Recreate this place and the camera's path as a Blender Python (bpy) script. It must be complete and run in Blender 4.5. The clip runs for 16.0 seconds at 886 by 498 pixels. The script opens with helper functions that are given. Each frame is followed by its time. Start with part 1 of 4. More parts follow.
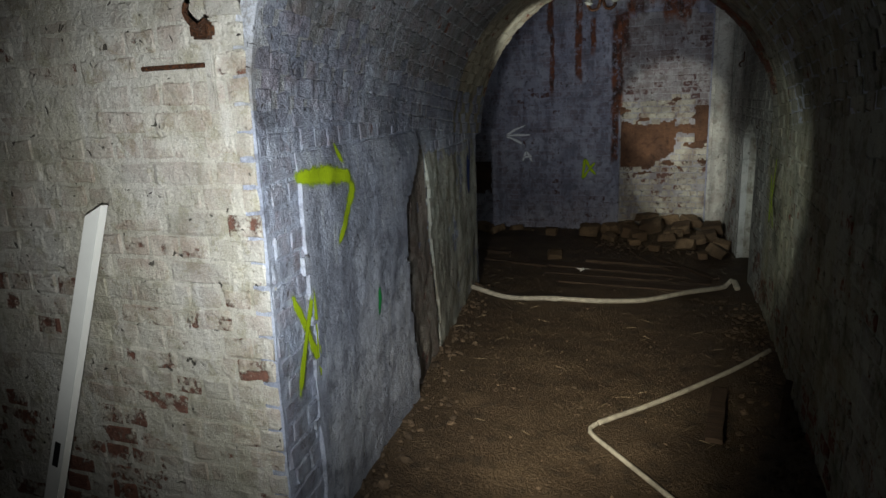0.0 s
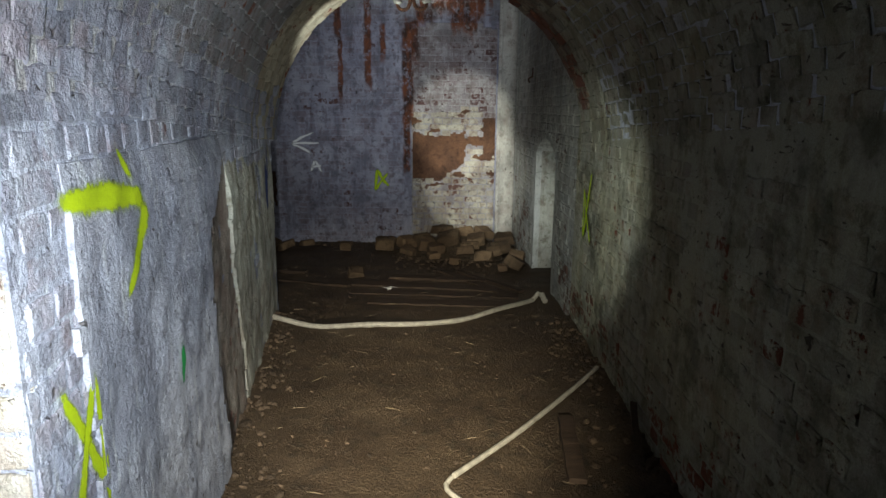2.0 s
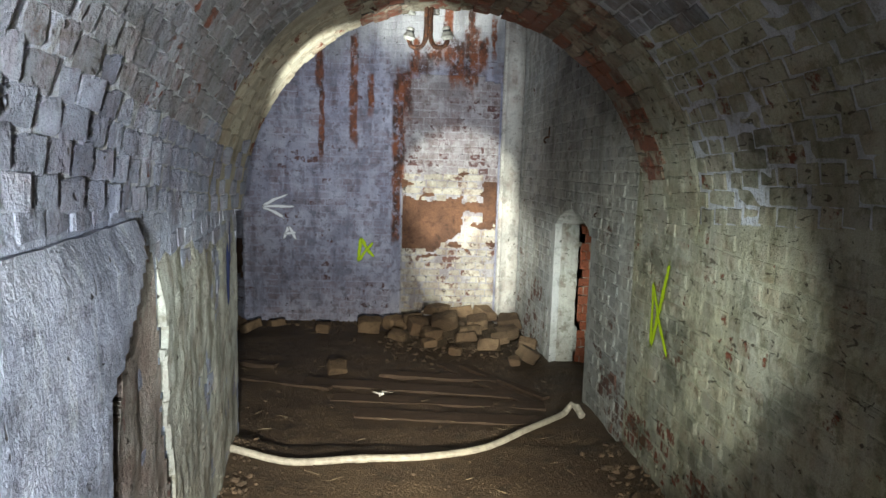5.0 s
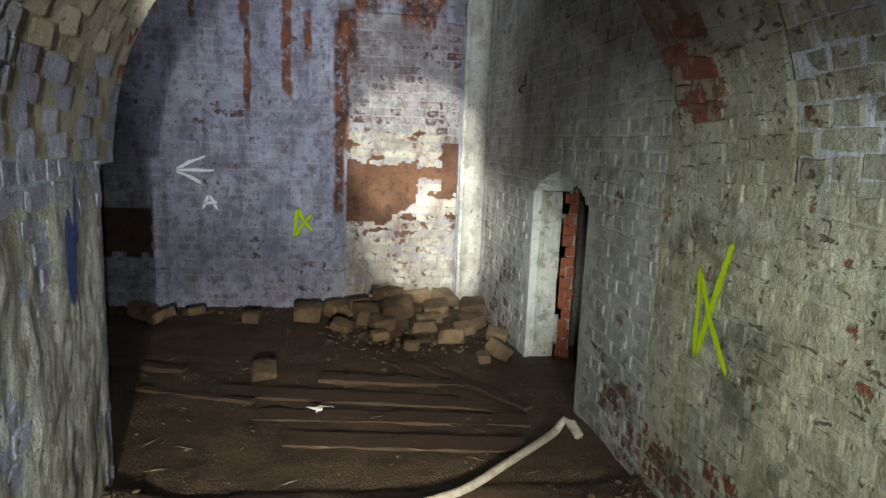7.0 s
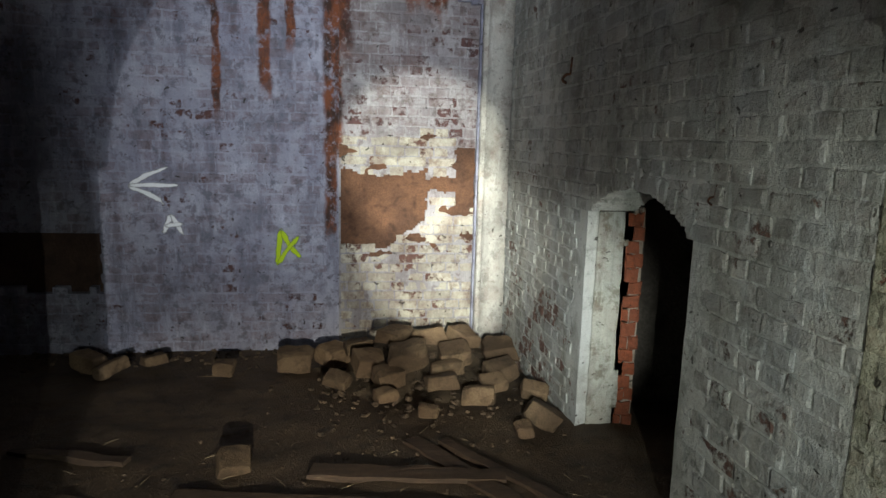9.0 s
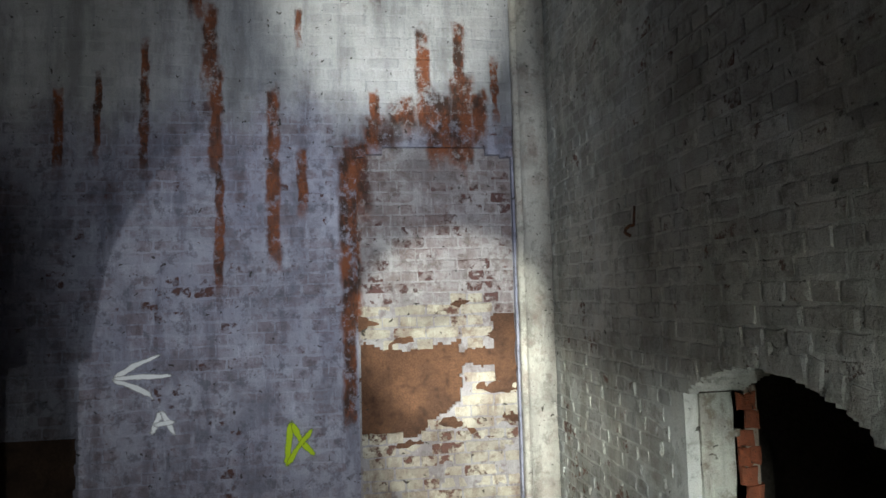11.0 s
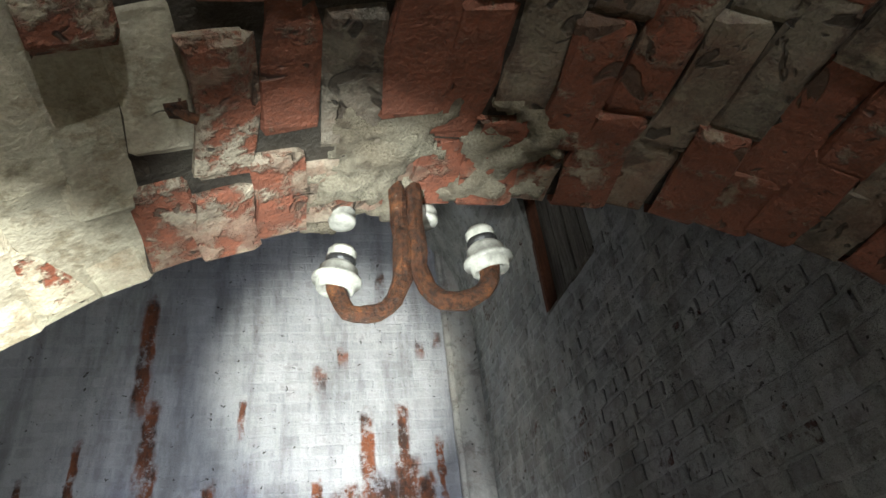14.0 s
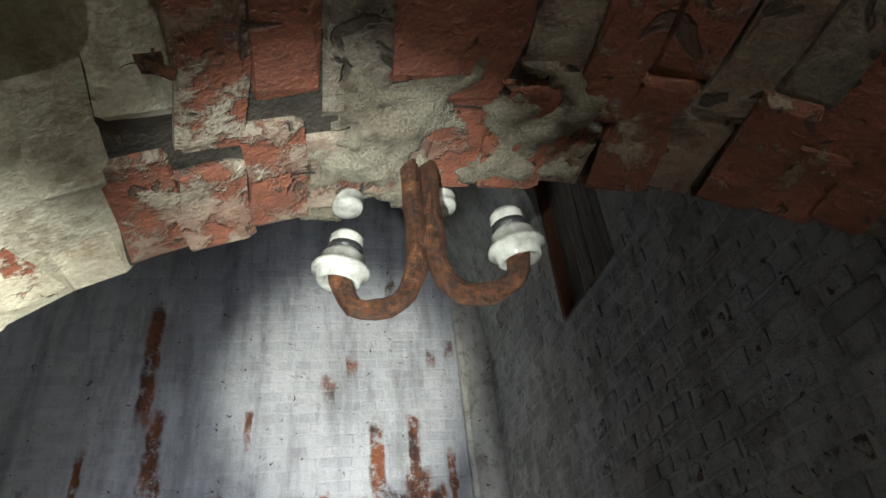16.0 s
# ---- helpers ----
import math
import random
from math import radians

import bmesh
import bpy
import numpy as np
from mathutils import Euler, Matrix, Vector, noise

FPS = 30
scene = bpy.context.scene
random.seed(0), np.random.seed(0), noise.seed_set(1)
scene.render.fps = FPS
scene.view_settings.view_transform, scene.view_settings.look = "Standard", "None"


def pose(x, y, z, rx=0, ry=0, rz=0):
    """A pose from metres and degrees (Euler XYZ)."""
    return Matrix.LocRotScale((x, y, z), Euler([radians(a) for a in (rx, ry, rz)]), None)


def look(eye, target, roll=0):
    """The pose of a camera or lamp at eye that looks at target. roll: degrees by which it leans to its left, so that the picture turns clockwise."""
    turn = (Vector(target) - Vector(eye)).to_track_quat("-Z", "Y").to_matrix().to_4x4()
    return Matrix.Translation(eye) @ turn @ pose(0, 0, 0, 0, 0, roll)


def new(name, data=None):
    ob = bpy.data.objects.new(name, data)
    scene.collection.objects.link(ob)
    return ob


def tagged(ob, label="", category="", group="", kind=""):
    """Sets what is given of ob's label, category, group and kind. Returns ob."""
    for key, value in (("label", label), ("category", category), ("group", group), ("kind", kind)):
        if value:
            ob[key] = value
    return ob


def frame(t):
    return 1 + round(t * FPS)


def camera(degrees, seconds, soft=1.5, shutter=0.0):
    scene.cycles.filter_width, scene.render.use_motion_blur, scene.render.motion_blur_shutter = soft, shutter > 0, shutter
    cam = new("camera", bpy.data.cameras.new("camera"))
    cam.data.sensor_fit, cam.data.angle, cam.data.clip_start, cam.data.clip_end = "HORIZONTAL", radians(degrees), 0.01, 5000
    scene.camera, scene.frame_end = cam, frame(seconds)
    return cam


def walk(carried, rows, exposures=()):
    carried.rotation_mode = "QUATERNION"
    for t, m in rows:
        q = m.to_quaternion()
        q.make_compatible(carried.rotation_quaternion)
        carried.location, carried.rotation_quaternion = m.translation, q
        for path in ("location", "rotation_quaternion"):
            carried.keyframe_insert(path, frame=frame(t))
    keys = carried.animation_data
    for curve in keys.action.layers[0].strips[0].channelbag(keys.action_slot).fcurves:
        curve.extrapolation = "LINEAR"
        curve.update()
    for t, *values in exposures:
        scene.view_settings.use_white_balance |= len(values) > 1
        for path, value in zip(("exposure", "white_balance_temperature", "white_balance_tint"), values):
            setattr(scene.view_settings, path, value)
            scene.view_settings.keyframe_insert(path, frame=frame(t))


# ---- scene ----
cam = camera(69.1, 16.0)
PATH = [
    (0, (1.426, -0.404, 1.561), (0.739, 1.422, 1.119), -2.1),
    (0.5, (1.15, -0.273, 1.597), (0.858, 1.693, 1.374), -0.2),
    (1, (1.081, -0.208, 1.601), (0.856, 1.767, 1.38), 0.0),
    (1.5, (1.03, -0.116, 1.57), (0.857, 1.843, 1.208), -0.1),
    (2, (1.039, 0.072, 1.537), (1.044, 2.026, 1.111), 0.5),
    (2.5, (1.096, 0.207, 1.514), (1.144, 2.163, 1.102), 2.2),
    (3, (1.085, 0.291, 1.472), (1.128, 2.238, 1.017), 1.3),
    (3.5, (0.936, 0.51, 1.481), (0.982, 2.449, 0.993), 1.1),
    (4, (0.785, 0.747, 1.576), (0.793, 2.718, 1.233), 0.7),
    (4.2, (0.77, 0.813, 1.593), (0.797, 2.798, 1.353), 0.7),
    (6.3, (0.75, 1.862, 1.49), (0.907, 3.836, 1.205), 2.7),
    (6.5, (0.742, 1.939, 1.478), (0.902, 3.911, 1.188), 2.4),
    (7, (0.767, 2.193, 1.432), (1.034, 4.148, 1.106), 2.3),
    (7.5, (0.766, 2.439, 1.431), (1.058, 4.386, 1.079), 2.3),
    (8, (0.731, 2.684, 1.422), (1.015, 4.633, 1.07), 2.4),
    (8.2, (0.717, 2.799, 1.426), (0.993, 4.749, 1.08), 2.4),
    (10.3, (0.764, 3.892, 1.502), (1.088, 5.859, 1.345), -0.3),
    (10.5, (0.75, 3.937, 1.501), (1.065, 5.911, 1.433), -0.8),
    (11, (0.669, 3.982, 1.55), (0.927, 5.96, 1.697), -1.5),
    (11.5, (0.688, 3.977, 1.587), (0.891, 5.921, 2.012), -2.4),
    (12, (0.65, 3.87, 1.705), (0.893, 5.74, 2.371), -4.5),
    (12.5, (0.656, 3.837, 1.718), (0.947, 5.613, 2.591), -5.3),
    (13, (0.66, 3.823, 1.723), (1.024, 5.514, 2.727), -6.4),
    (13.5, (0.675, 3.846, 1.742), (1.084, 5.477, 2.823), -7.1),
    (14, (0.69, 3.91, 1.781), (1.106, 5.52, 2.892), -7.2),
    (14.5, (0.7, 3.98, 1.807), (1.119, 5.587, 2.922), -7.1),
    (15, (0.704, 4.006, 1.817), (1.116, 5.611, 2.937), -6.7),
    (15.5, (0.706, 4.02, 1.82), (1.1, 5.619, 2.956), -6.5),
    (16, (0.703, 4.024, 1.825), (1.088, 5.622, 2.965), -6.7),
]
EXPOSURES = [(0, -2.2), (0.5, -1.5), (1, -1.3), (1.5, -1.3), (2, -1.25), (3, -1.2), (3.5, -0.7), (4, -0.1), (6.3, 0.05), (7, -0.05), (7.5, -0.2), (8.2, -0.2), (10.3, -0.1), (11, -0.3), (11.5, -0.25), (12, -0.35), (12.5, -0.1), (13, 0.15), (13.5, 0.55), (14, 0.45), (14.5, 0.1), (15.5, 0.15), (16, 0.0)]
walk(cam, [(t, look(eye, target, roll)) for t, eye, target, roll in PATH], EXPOSURES)

# ---- light: an underground place; fixed spots stand in for a carried hand torch ----
world = bpy.data.worlds.new("underground")
scene.world = world
world.use_nodes = True
world.node_tree.nodes["Background"].inputs[0].default_value = (0.5, 0.55, 0.6, 1)
world.node_tree.nodes["Background"].inputs[1].default_value = 0.0


def torch(name, eye, target, watts, cone, blend, colour, size=0.0):
    lamp = bpy.data.lights.new(name, "SPOT")
    lamp.energy, lamp.spot_size, lamp.spot_blend, lamp.color = watts, radians(cone), blend, (colour[0] * 0.955, colour[1], colour[2])
    lamp.shadow_soft_size = size
    ob = new(name, lamp)
    ob.matrix_world = look(eye, target)
    return ob


# added fixed spots in place of one moving torch: narrow warm beams, wide cool spills
torch("front_torch_spill", (0.98, -0.05, 1.42), (0.16, 1.95, 1.22), 610, 84, 1.0, (1.0, 0.98, 0.94), 0.01)
torch("front_torch_wall", (1.30, -0.40, 1.40), (-0.15, 1.10, 0.70), 45, 62, 1.0, (1.0, 0.97, 0.93), 0.01)
torch("front_torch_left", (0.92, 0.45, 1.40), (0.12, 2.3, 0.95), 140, 60, 1.0, (0.97, 0.99, 1.0), 0.01)
torch("floor_torch_beam", (1.05, -0.60, 1.50), (0.85, 3.0, 0.0), 2200, 34, 1.0, (1.0, 0.88, 0.68), 0.01)
torch("floor_torch_hot", (1.00, 0.10, 1.45), (0.90, 2.75, 0.0), 900, 27, 0.8, (1.0, 0.87, 0.64), 0.01)
torch("floor_torch_far", (0.95, 0.40, 1.45), (0.95, 5.2, 0.0), 300, 16, 0.9, (1.0, 0.90, 0.72), 0.01)
torch("passage_torch_left", (0.85, 1.90, 1.40), (-0.15, 4.0, 0.9), 134, 34, 1.0, (0.97, 1.0, 0.90), 0.01)
torch("passage_torch_right", (0.75, 1.90, 1.40), (2.0, 4.15, 0.95), 270, 42, 1.0, (0.96, 1.0, 0.90), 0.01)
torch("passage_torch_beam", (0.75, 2.40, 1.40), (1.50, 8.2, 0.65), 2100, 16, 0.7, (1.0, 0.97, 0.84), 0.01)
torch("passage_torch_door", (0.75, 2.60, 1.40), (1.75, 6.9, 0.5), 930, 22, 0.9, (0.98, 0.98, 0.90), 0.01)
torch("arch_torch_spill", (0.72, 4.32, 1.45), (0.62, 8.2, 1.8), 330, 58, 1.0, (0.93, 0.96, 1.0), 0.01)
torch("arch_torch_beam", (0.72, 3.90, 1.42), (1.27, 8.2, 1.35), 1250, 19, 0.5, (1.0, 0.98, 0.84), 0.01)
torch("lamp_torch_spill", (0.70, 3.95, 1.60), (0.95, 8.2, 3.1), 190, 46, 0.8, (0.92, 0.95, 1.0), 0.01)
torch("lamp_torch_beam", (0.70, 3.95, 1.58), (0.92, 8.2, 3.55), 1350, 24, 0.8, (1.0, 0.98, 0.84), 0.01)
torch("lamp_torch_near", (0.60, 3.95, 1.62), (0.74, 4.70, 2.27), 125, 36, 1.0, (0.98, 1.0, 0.98), 0.006)
torch("lamp_torch_edge", (0.70, 4.00, 1.65), (0.30, 4.70, 2.04), 155, 44, 1.0, (1.0, 0.99, 0.92), 0.006)


# ---- materials ----
class Nodes:
    """A short way to write shader nodes: every call returns an output socket."""

    def __init__(self, name):
        self.m = bpy.data.materials.new(name)
        self.m.use_nodes = True
        self.t = self.m.node_tree
        self.b = self.t.nodes["Principled BSDF"]
        self.b.inputs["Specular IOR Level"].default_value = 0.3

    def node(self, kind, **sets):
        n = self.t.nodes.new(kind)
        for k, v in sets.items():
            setattr(n, k, v)
        return n

    def put(self, sock, v):
        if isinstance(v, bpy.types.NodeSocket):
            self.t.links.new(v, sock)
        elif isinstance(v, (tuple, list)) and len(v) == 3 and sock.type == "RGBA":
            sock.default_value = (*v, 1)
        else:
            sock.default_value = v

    def pos(self):
        return self.node("ShaderNodeNewGeometry").outputs["Position"]

    def island(self):
        return self.node("ShaderNodeNewGeometry").outputs["Random Per Island"]

    def piece(self):
        return self.node("ShaderNodeObjectInfo").outputs["Random"]

    def stretch(self, v, s, off=(0, 0, 0)):
        n = self.node("ShaderNodeMapping")
        self.put(n.inputs["Vector"], v)
        n.inputs["Scale"].default_value = s
        n.inputs["Location"].default_value = off
        return n.outputs[0]

    def noise(self, v, scale, detail=4.0, rough=0.55, distort=0.0):
        n = self.node("ShaderNodeTexNoise")
        self.put(n.inputs["Vector"], v)
        n.inputs["Scale"].default_value, n.inputs["Detail"].default_value = scale, detail
        n.inputs["Roughness"].default_value, n.inputs["Distortion"].default_value = rough, distort
        return n.outputs["Fac"]

    def math(self, op, a, b=0.0, c=0.0):
        n = self.node("ShaderNodeMath", operation=op)
        for s, v in zip(n.inputs, (a, b, c)):
            self.put(s, v)
        return n.outputs[0]

    def step(self, v, lo, hi, a=0.0, b=1.0):
        n = self.node("ShaderNodeMapRange", interpolation_type="SMOOTHSTEP")
        for s, x in zip(n.inputs, (v, lo, hi, a, b)):
            self.put(s, x)
        return n.outputs[0]

    def mix(self, f, a, b, kind="MIX"):
        n = self.node("ShaderNodeMix", data_type="RGBA", blend_type=kind)
        self.put(n.inputs[0], f)
        self.put(n.inputs[6], a)
        self.put(n.inputs[7], b)
        return n.outputs[2]

    def xyz(self, v):
        n = self.node("ShaderNodeSeparateXYZ")
        self.put(n.inputs[0], v)
        return n.outputs

    def done(self, colour, rough, height=None, strength=0.5, dist=0.01, metal=0.0):
        self.put(self.b.inputs["Base Color"], colour)
        self.put(self.b.inputs["Roughness"], rough)
        self.b.inputs["Metallic"].default_value = metal
        if height is not None:
            n = self.node("ShaderNodeBump")
            n.inputs["Strength"].default_value, n.inputs["Distance"].default_value = strength, dist
            self.put(n.inputs["Height"], height)
            self.t.links.new(n.outputs[0], self.b.inputs["Normal"])
        return self.m


def streaks(n, p, rows):
    """A mask of run-down stains on the end wall: rows of x, top, bottom and half width in metres."""
    wob = n.math("MULTIPLY", n.math("SUBTRACT", n.noise(n.stretch(p, (1, 1, 0.35)), 22, 3), 0.5), 0.07)
    wob2 = n.math("MULTIPLY", n.math("SUBTRACT", n.noise(p, 9, 4), 0.5), 0.30)
    s = n.xyz(p)
    x, z = n.math("ADD", s[0], wob), n.math("ADD", s[2], wob2)
    out = None
    for x0, top, bot, half in rows:
        across = n.step(n.math("ABSOLUTE", n.math("SUBTRACT", x, x0)), half * 1.25, half * 0.6)
        along = n.math("MULTIPLY", n.step(z, bot - 0.08, bot + 0.10), n.step(z, top + 0.05, top - 0.05))
        m = n.math("MULTIPLY", across, along)
        out = m if out is None else n.math("MAXIMUM", out, m)
    return out


def limewash(name, wash, wash2, grime, bare=0.2, joined=False, single=True, red=(0.30, 0.085, 0.040), stains=(), vertical=0.5, moss=0.0, low_bare=0.0, thinness=0.25, vary=0.5, low_top=0.55, own=0.16, chips=0.0, clean=None, relief=0.020):
    """Old limewash over brick: two tints of wash, grime, and bare brick where it has flaked off."""
    n = Nodes(name)
    p = n.pos()
    down = n.stretch(p, (1.0, 1.0, 0.18))
    big = n.noise(p, 1.3, 5, 0.6)
    mid = n.noise(down, 5.0, 6, 0.65)
    fine = n.noise(p, 38, 5, 0.65)
    grain = n.noise(p, 190, 3, 0.6)
    col = n.mix(n.step(n.math("ADD", n.math("MULTIPLY", big, 0.6), n.math("MULTIPLY", mid, 0.4)), 0.40, 0.60), wash, wash2)
    col = n.mix(n.step(mid, 0.50, 0.70, 0.0, vertical), col, grime)
    col = n.mix(n.step(n.noise(p, 11, 6, 0.75), 0.50, 0.63, 0.0, 0.72), col, grime)
    col = n.mix(n.step(n.noise(p, 2.7, 6, 0.7, 0.5), 0.48, 0.62, 0.0, 0.55), col, tuple(0.5 * (g + 0.6 * w) for g, w in zip(grime, wash2)))
    col = n.mix(n.step(n.noise(down, 19, 5, 0.7), 0.56, 0.66, 0.0, 0.35), col, tuple(min(0.75, w * 1.35) for w in wash))
    if single:
        rnd = n.island() if joined else n.piece()
    else:
        rnd = n.noise(n.stretch(p, (1, 1, 1)), 8, 2)
    # bare brick
    redv = n.mix(rnd, red, (red[0] * 0.55, red[1] * 0.62, red[2] * 0.75))
    redv = n.mix(n.step(fine, 0.35, 0.7, 0.0, 0.6), redv, (red[0] * 0.35, red[1] * 0.45, red[2] * 0.6))
    flake = n.math("ADD", n.math("MULTIPLY", n.noise(p, 16, 6, 0.7), 0.62), n.math("MULTIPLY", n.noise(p, 2.2, 4, 0.6), 0.38))
    if single:
        flake = n.math("ADD", flake, n.math("MULTIPLY", n.math("SUBTRACT", rnd, 0.5), own))
    if low_bare:
        z = n.xyz(p)[2]
        flake = n.math("ADD", flake, n.step(z, low_top, 0.05, 0.0, low_bare))
    lo = 0.66 - bare * 0.4
    mask = n.step(flake, lo, lo + 0.06)
    whole = None
    if clean:      # height above which the wash is whiter and still whole, with a ragged lower edge
        zc = n.math("ADD", n.xyz(p)[2], n.math("MULTIPLY", n.math("SUBTRACT", n.noise(n.stretch(p, (1, 1, 0.3)), 2.4, 5, 0.7), 0.5), 1.3))
        whole = n.step(zc, clean[0] - 0.25, clean[0] + 0.25)
        col = n.mix(n.math("MULTIPLY", whole, 0.75), col, n.mix(n.step(mid, 0.42, 0.64), clean[1], tuple(0.6 * c for c in clean[1])))
        mask = n.math("MULTIPLY", mask, n.step(whole, 0.0, 1.0, 1.0, 0.25))
    col = n.mix(mask, col, redv)
    if stains:
        run = n.math("MULTIPLY", streaks(n, p, stains), n.step(n.noise(p, 13, 5, 0.75), 0.34, 0.50, 0.25, 1.0))
        tint = n.mix(n.step(n.noise(n.stretch(p, (1, 1, 0.5)), 7, 5, 0.7), 0.38, 0.60), (0.045, 0.022, 0.017), (0.22, 0.070, 0.030))
        col = n.mix(run, col, tint)
        mask = n.math("MAXIMUM", mask, n.math("MULTIPLY", run, 0.5))
    thin = n.math("MULTIPLY", n.step(n.noise(p, 6.5, 6, 0.7), 0.42, 0.62, 0.0, thinness), n.step(rnd, 0.1, 0.8, 0.5, 1.0))
    if whole:
        thin = n.math("MULTIPLY", thin, n.step(whole, 0.0, 1.0, 1.0, 0.2))
    col = n.mix(thin, col, redv)
    # soot and small pits
    pit = n.step(n.noise(p, 27, 2, 0.5, 0.6), 0.69, 0.74)
    col = n.mix(n.math("MULTIPLY", pit, 0.85), col, (0.035, 0.028, 0.022))
    if chips:      # broken joints and chipped arrises: dark dashes along the courses
        dash = n.step(n.noise(n.stretch(p, (1, 1, 2.6)), 13, 3, 0.55, 0.8), 0.74 - chips, 0.77 - chips)
        col = n.mix(n.math("MULTIPLY", dash, 0.8), col, (0.05, 0.036, 0.024))
        pit = n.math("MAXIMUM", pit, dash)
    if moss:
        col = n.mix(n.step(n.noise(p, 3.1, 6, 0.65), 0.52, 0.66, 0.0, moss), col, (0.045, 0.05, 0.028))
    if single:
        col = n.mix(vary, col, n.mix(rnd, (0.55, 0.55, 0.57), (1.38, 1.36, 1.33)), "MULTIPLY")
    col = n.mix(n.step(grain, 0.3, 0.7, 0.25, 0.0), col, (0.05, 0.045, 0.04))
    h = n.math("ADD", n.math("MULTIPLY", fine, 0.7), n.math("MULTIPLY", grain, 0.25))
    h = n.math("SUBTRACT", h, n.math("MULTIPLY", mask, 0.35))
    h = n.math("SUBTRACT", h, n.math("MULTIPLY", pit, 0.5))
    return n.done(col, n.step(mid, 0.3, 0.7, 0.55, 0.9), h, 1.0, relief)


def rough_stuff(name, a, b, c, scale=6, bump=0.02, rough=0.9, per="", strength=0.8):
    """Earth, stone or plain masonry: three tints at two scales."""
    n = Nodes(name)
    p = n.pos()
    big, mid, fine = n.noise(p, scale * 0.3, 4), n.noise(p, scale, 6, 0.65), n.noise(p, scale * 8, 5, 0.65)
    col = n.mix(n.step(big, 0.38, 0.62), a, b)
    col = n.mix(n.step(mid, 0.5, 0.68, 0.0, 0.8), col, c)
    col = n.mix(n.step(fine, 0.3, 0.7, 0.45, 0.0), col, (c[0] * 0.4, c[1] * 0.4, c[2] * 0.4))
    if per:
        col = n.mix(0.6, col, n.mix(n.piece() if per == "piece" else n.island(), (0.45, 0.45, 0.45), (1.5, 1.45, 1.4)), "MULTIPLY")
    h = n.math("ADD", n.math("MULTIPLY", mid, 0.6), n.math("MULTIPLY", fine, 0.4))
    return n.done(col, rough, h, strength, bump)


def plain(name, colour, rough=0.6, metal=0.0, vary=0.25, scale=30, bump=0.002):
    n = Nodes(name)
    p = n.pos()
    f = n.noise(p, scale, 5, 0.65)
    col = n.mix(n.step(f, 0.35, 0.7, 0.0, vary), colour, tuple(c * 0.35 for c in colour))
    return n.done(col, rough, f, 0.5, bump, metal)


def rust(name):
    n = Nodes(name)
    p = n.pos()
    a, b, c = n.noise(p, 150, 6, 0.75), n.noise(p, 34, 5, 0.7), n.noise(p, 420, 3, 0.7)
    col = n.mix(n.step(a, 0.38, 0.60), (0.014, 0.009, 0.007), (0.085, 0.034, 0.016))
    col = n.mix(n.step(b, 0.50, 0.66), col, n.mix(n.step(c, 0.4, 0.6), (0.20, 0.075, 0.026), (0.10, 0.045, 0.022)))
    col = n.mix(n.step(n.noise(p, 90, 4, 0.7), 0.63, 0.70, 0.0, 0.6), col, (0.22, 0.17, 0.12))
    return n.done(col, n.step(b, 0.3, 0.7, 0.28, 0.8), n.math("ADD", a, n.math("MULTIPLY", b, 0.8)), 1.0, 0.006, 0.1)


def wood(name, a, b, along="y"):
    n = Nodes(name)
    p = n.pos()
    s = {"x": (1.2, 14, 14), "y": (14, 1.2, 14), "z": (14, 14, 1.2)}[along]
    g = n.noise(n.stretch(p, s), 3.0, 6, 0.7, 0.4)
    f = n.noise(p, 45, 4)
    col = n.mix(n.step(g, 0.35, 0.65), a, b)
    col = n.mix(n.step(f, 0.45, 0.75, 0.0, 0.5), col, tuple(c * 0.3 for c in a))
    return n.done(col, 0.8, n.math("ADD", g, n.math("MULTIPLY", f, 0.3)), 0.8, 0.01)


CREAM, PALE = (0.56, 0.54, 0.47), (0.62, 0.61, 0.58)

# run-down stains of the end wall: x, top, bottom, half width
STAINS = [(-0.27, 3.48, 2.95, 0.055), (-0.23, 3.05, 2.35, 0.045), (-0.21, 2.45, 1.60, 0.028), (-0.36, 4.25, 3.40, 0.05), (0.125, 2.92, 1.78, 0.042), (0.31, 2.50, 2.14, 0.032),
          (0.61, 2.54, 1.30, 0.070), (0.66, 2.60, 2.10, 0.10), (0.60, 1.50, 0.75, 0.045), (0.78, 2.94, 2.62, 0.035), (0.82, 2.72, 2.52, 0.12), (0.97, 2.86, 2.62, 0.10), (1.11, 3.36, 2.62, 0.050),
          (1.22, 2.95, 2.45, 0.10), (1.36, 3.44, 2.80, 0.040), (1.37, 3.05, 2.40, 0.085), (1.49, 2.95, 2.55, 0.055), (1.60, 3.16, 2.75, 0.028),
          (-0.67, 3.20, 2.36, 0.025), (-1.18, 2.9, 2.4, 0.03), (-0.95, 3.0, 2.5, 0.02), (0.80, 3.66, 3.56, 0.045), (0.96, 3.84, 3.74, 0.035), (0.29, 3.45, 3.25, 0.025), (1.52, 3.88, 3.78, 0.03), (1.66, 3.95, 3.85, 0.03), (1.26, 4.48, 4.36, 0.035)]


def wash_pair(name, *a, joint=1.0, **k):
    """The same finish for single bricks, for the joined rest and for the mortar bed. joint: how much paler the joints are."""
    bed = dict(k)
    bed["bare"] = k.get("bare", 0.2) * 0.3
    bed["thinness"] = 0.05
    return (limewash(name, *a, **k), limewash(name + "_rest", *a, joined=True, **k), limewash(name + "_bed", *[tuple(min(0.8, c * joint) for c in t) for t in a], single=False, **bed))


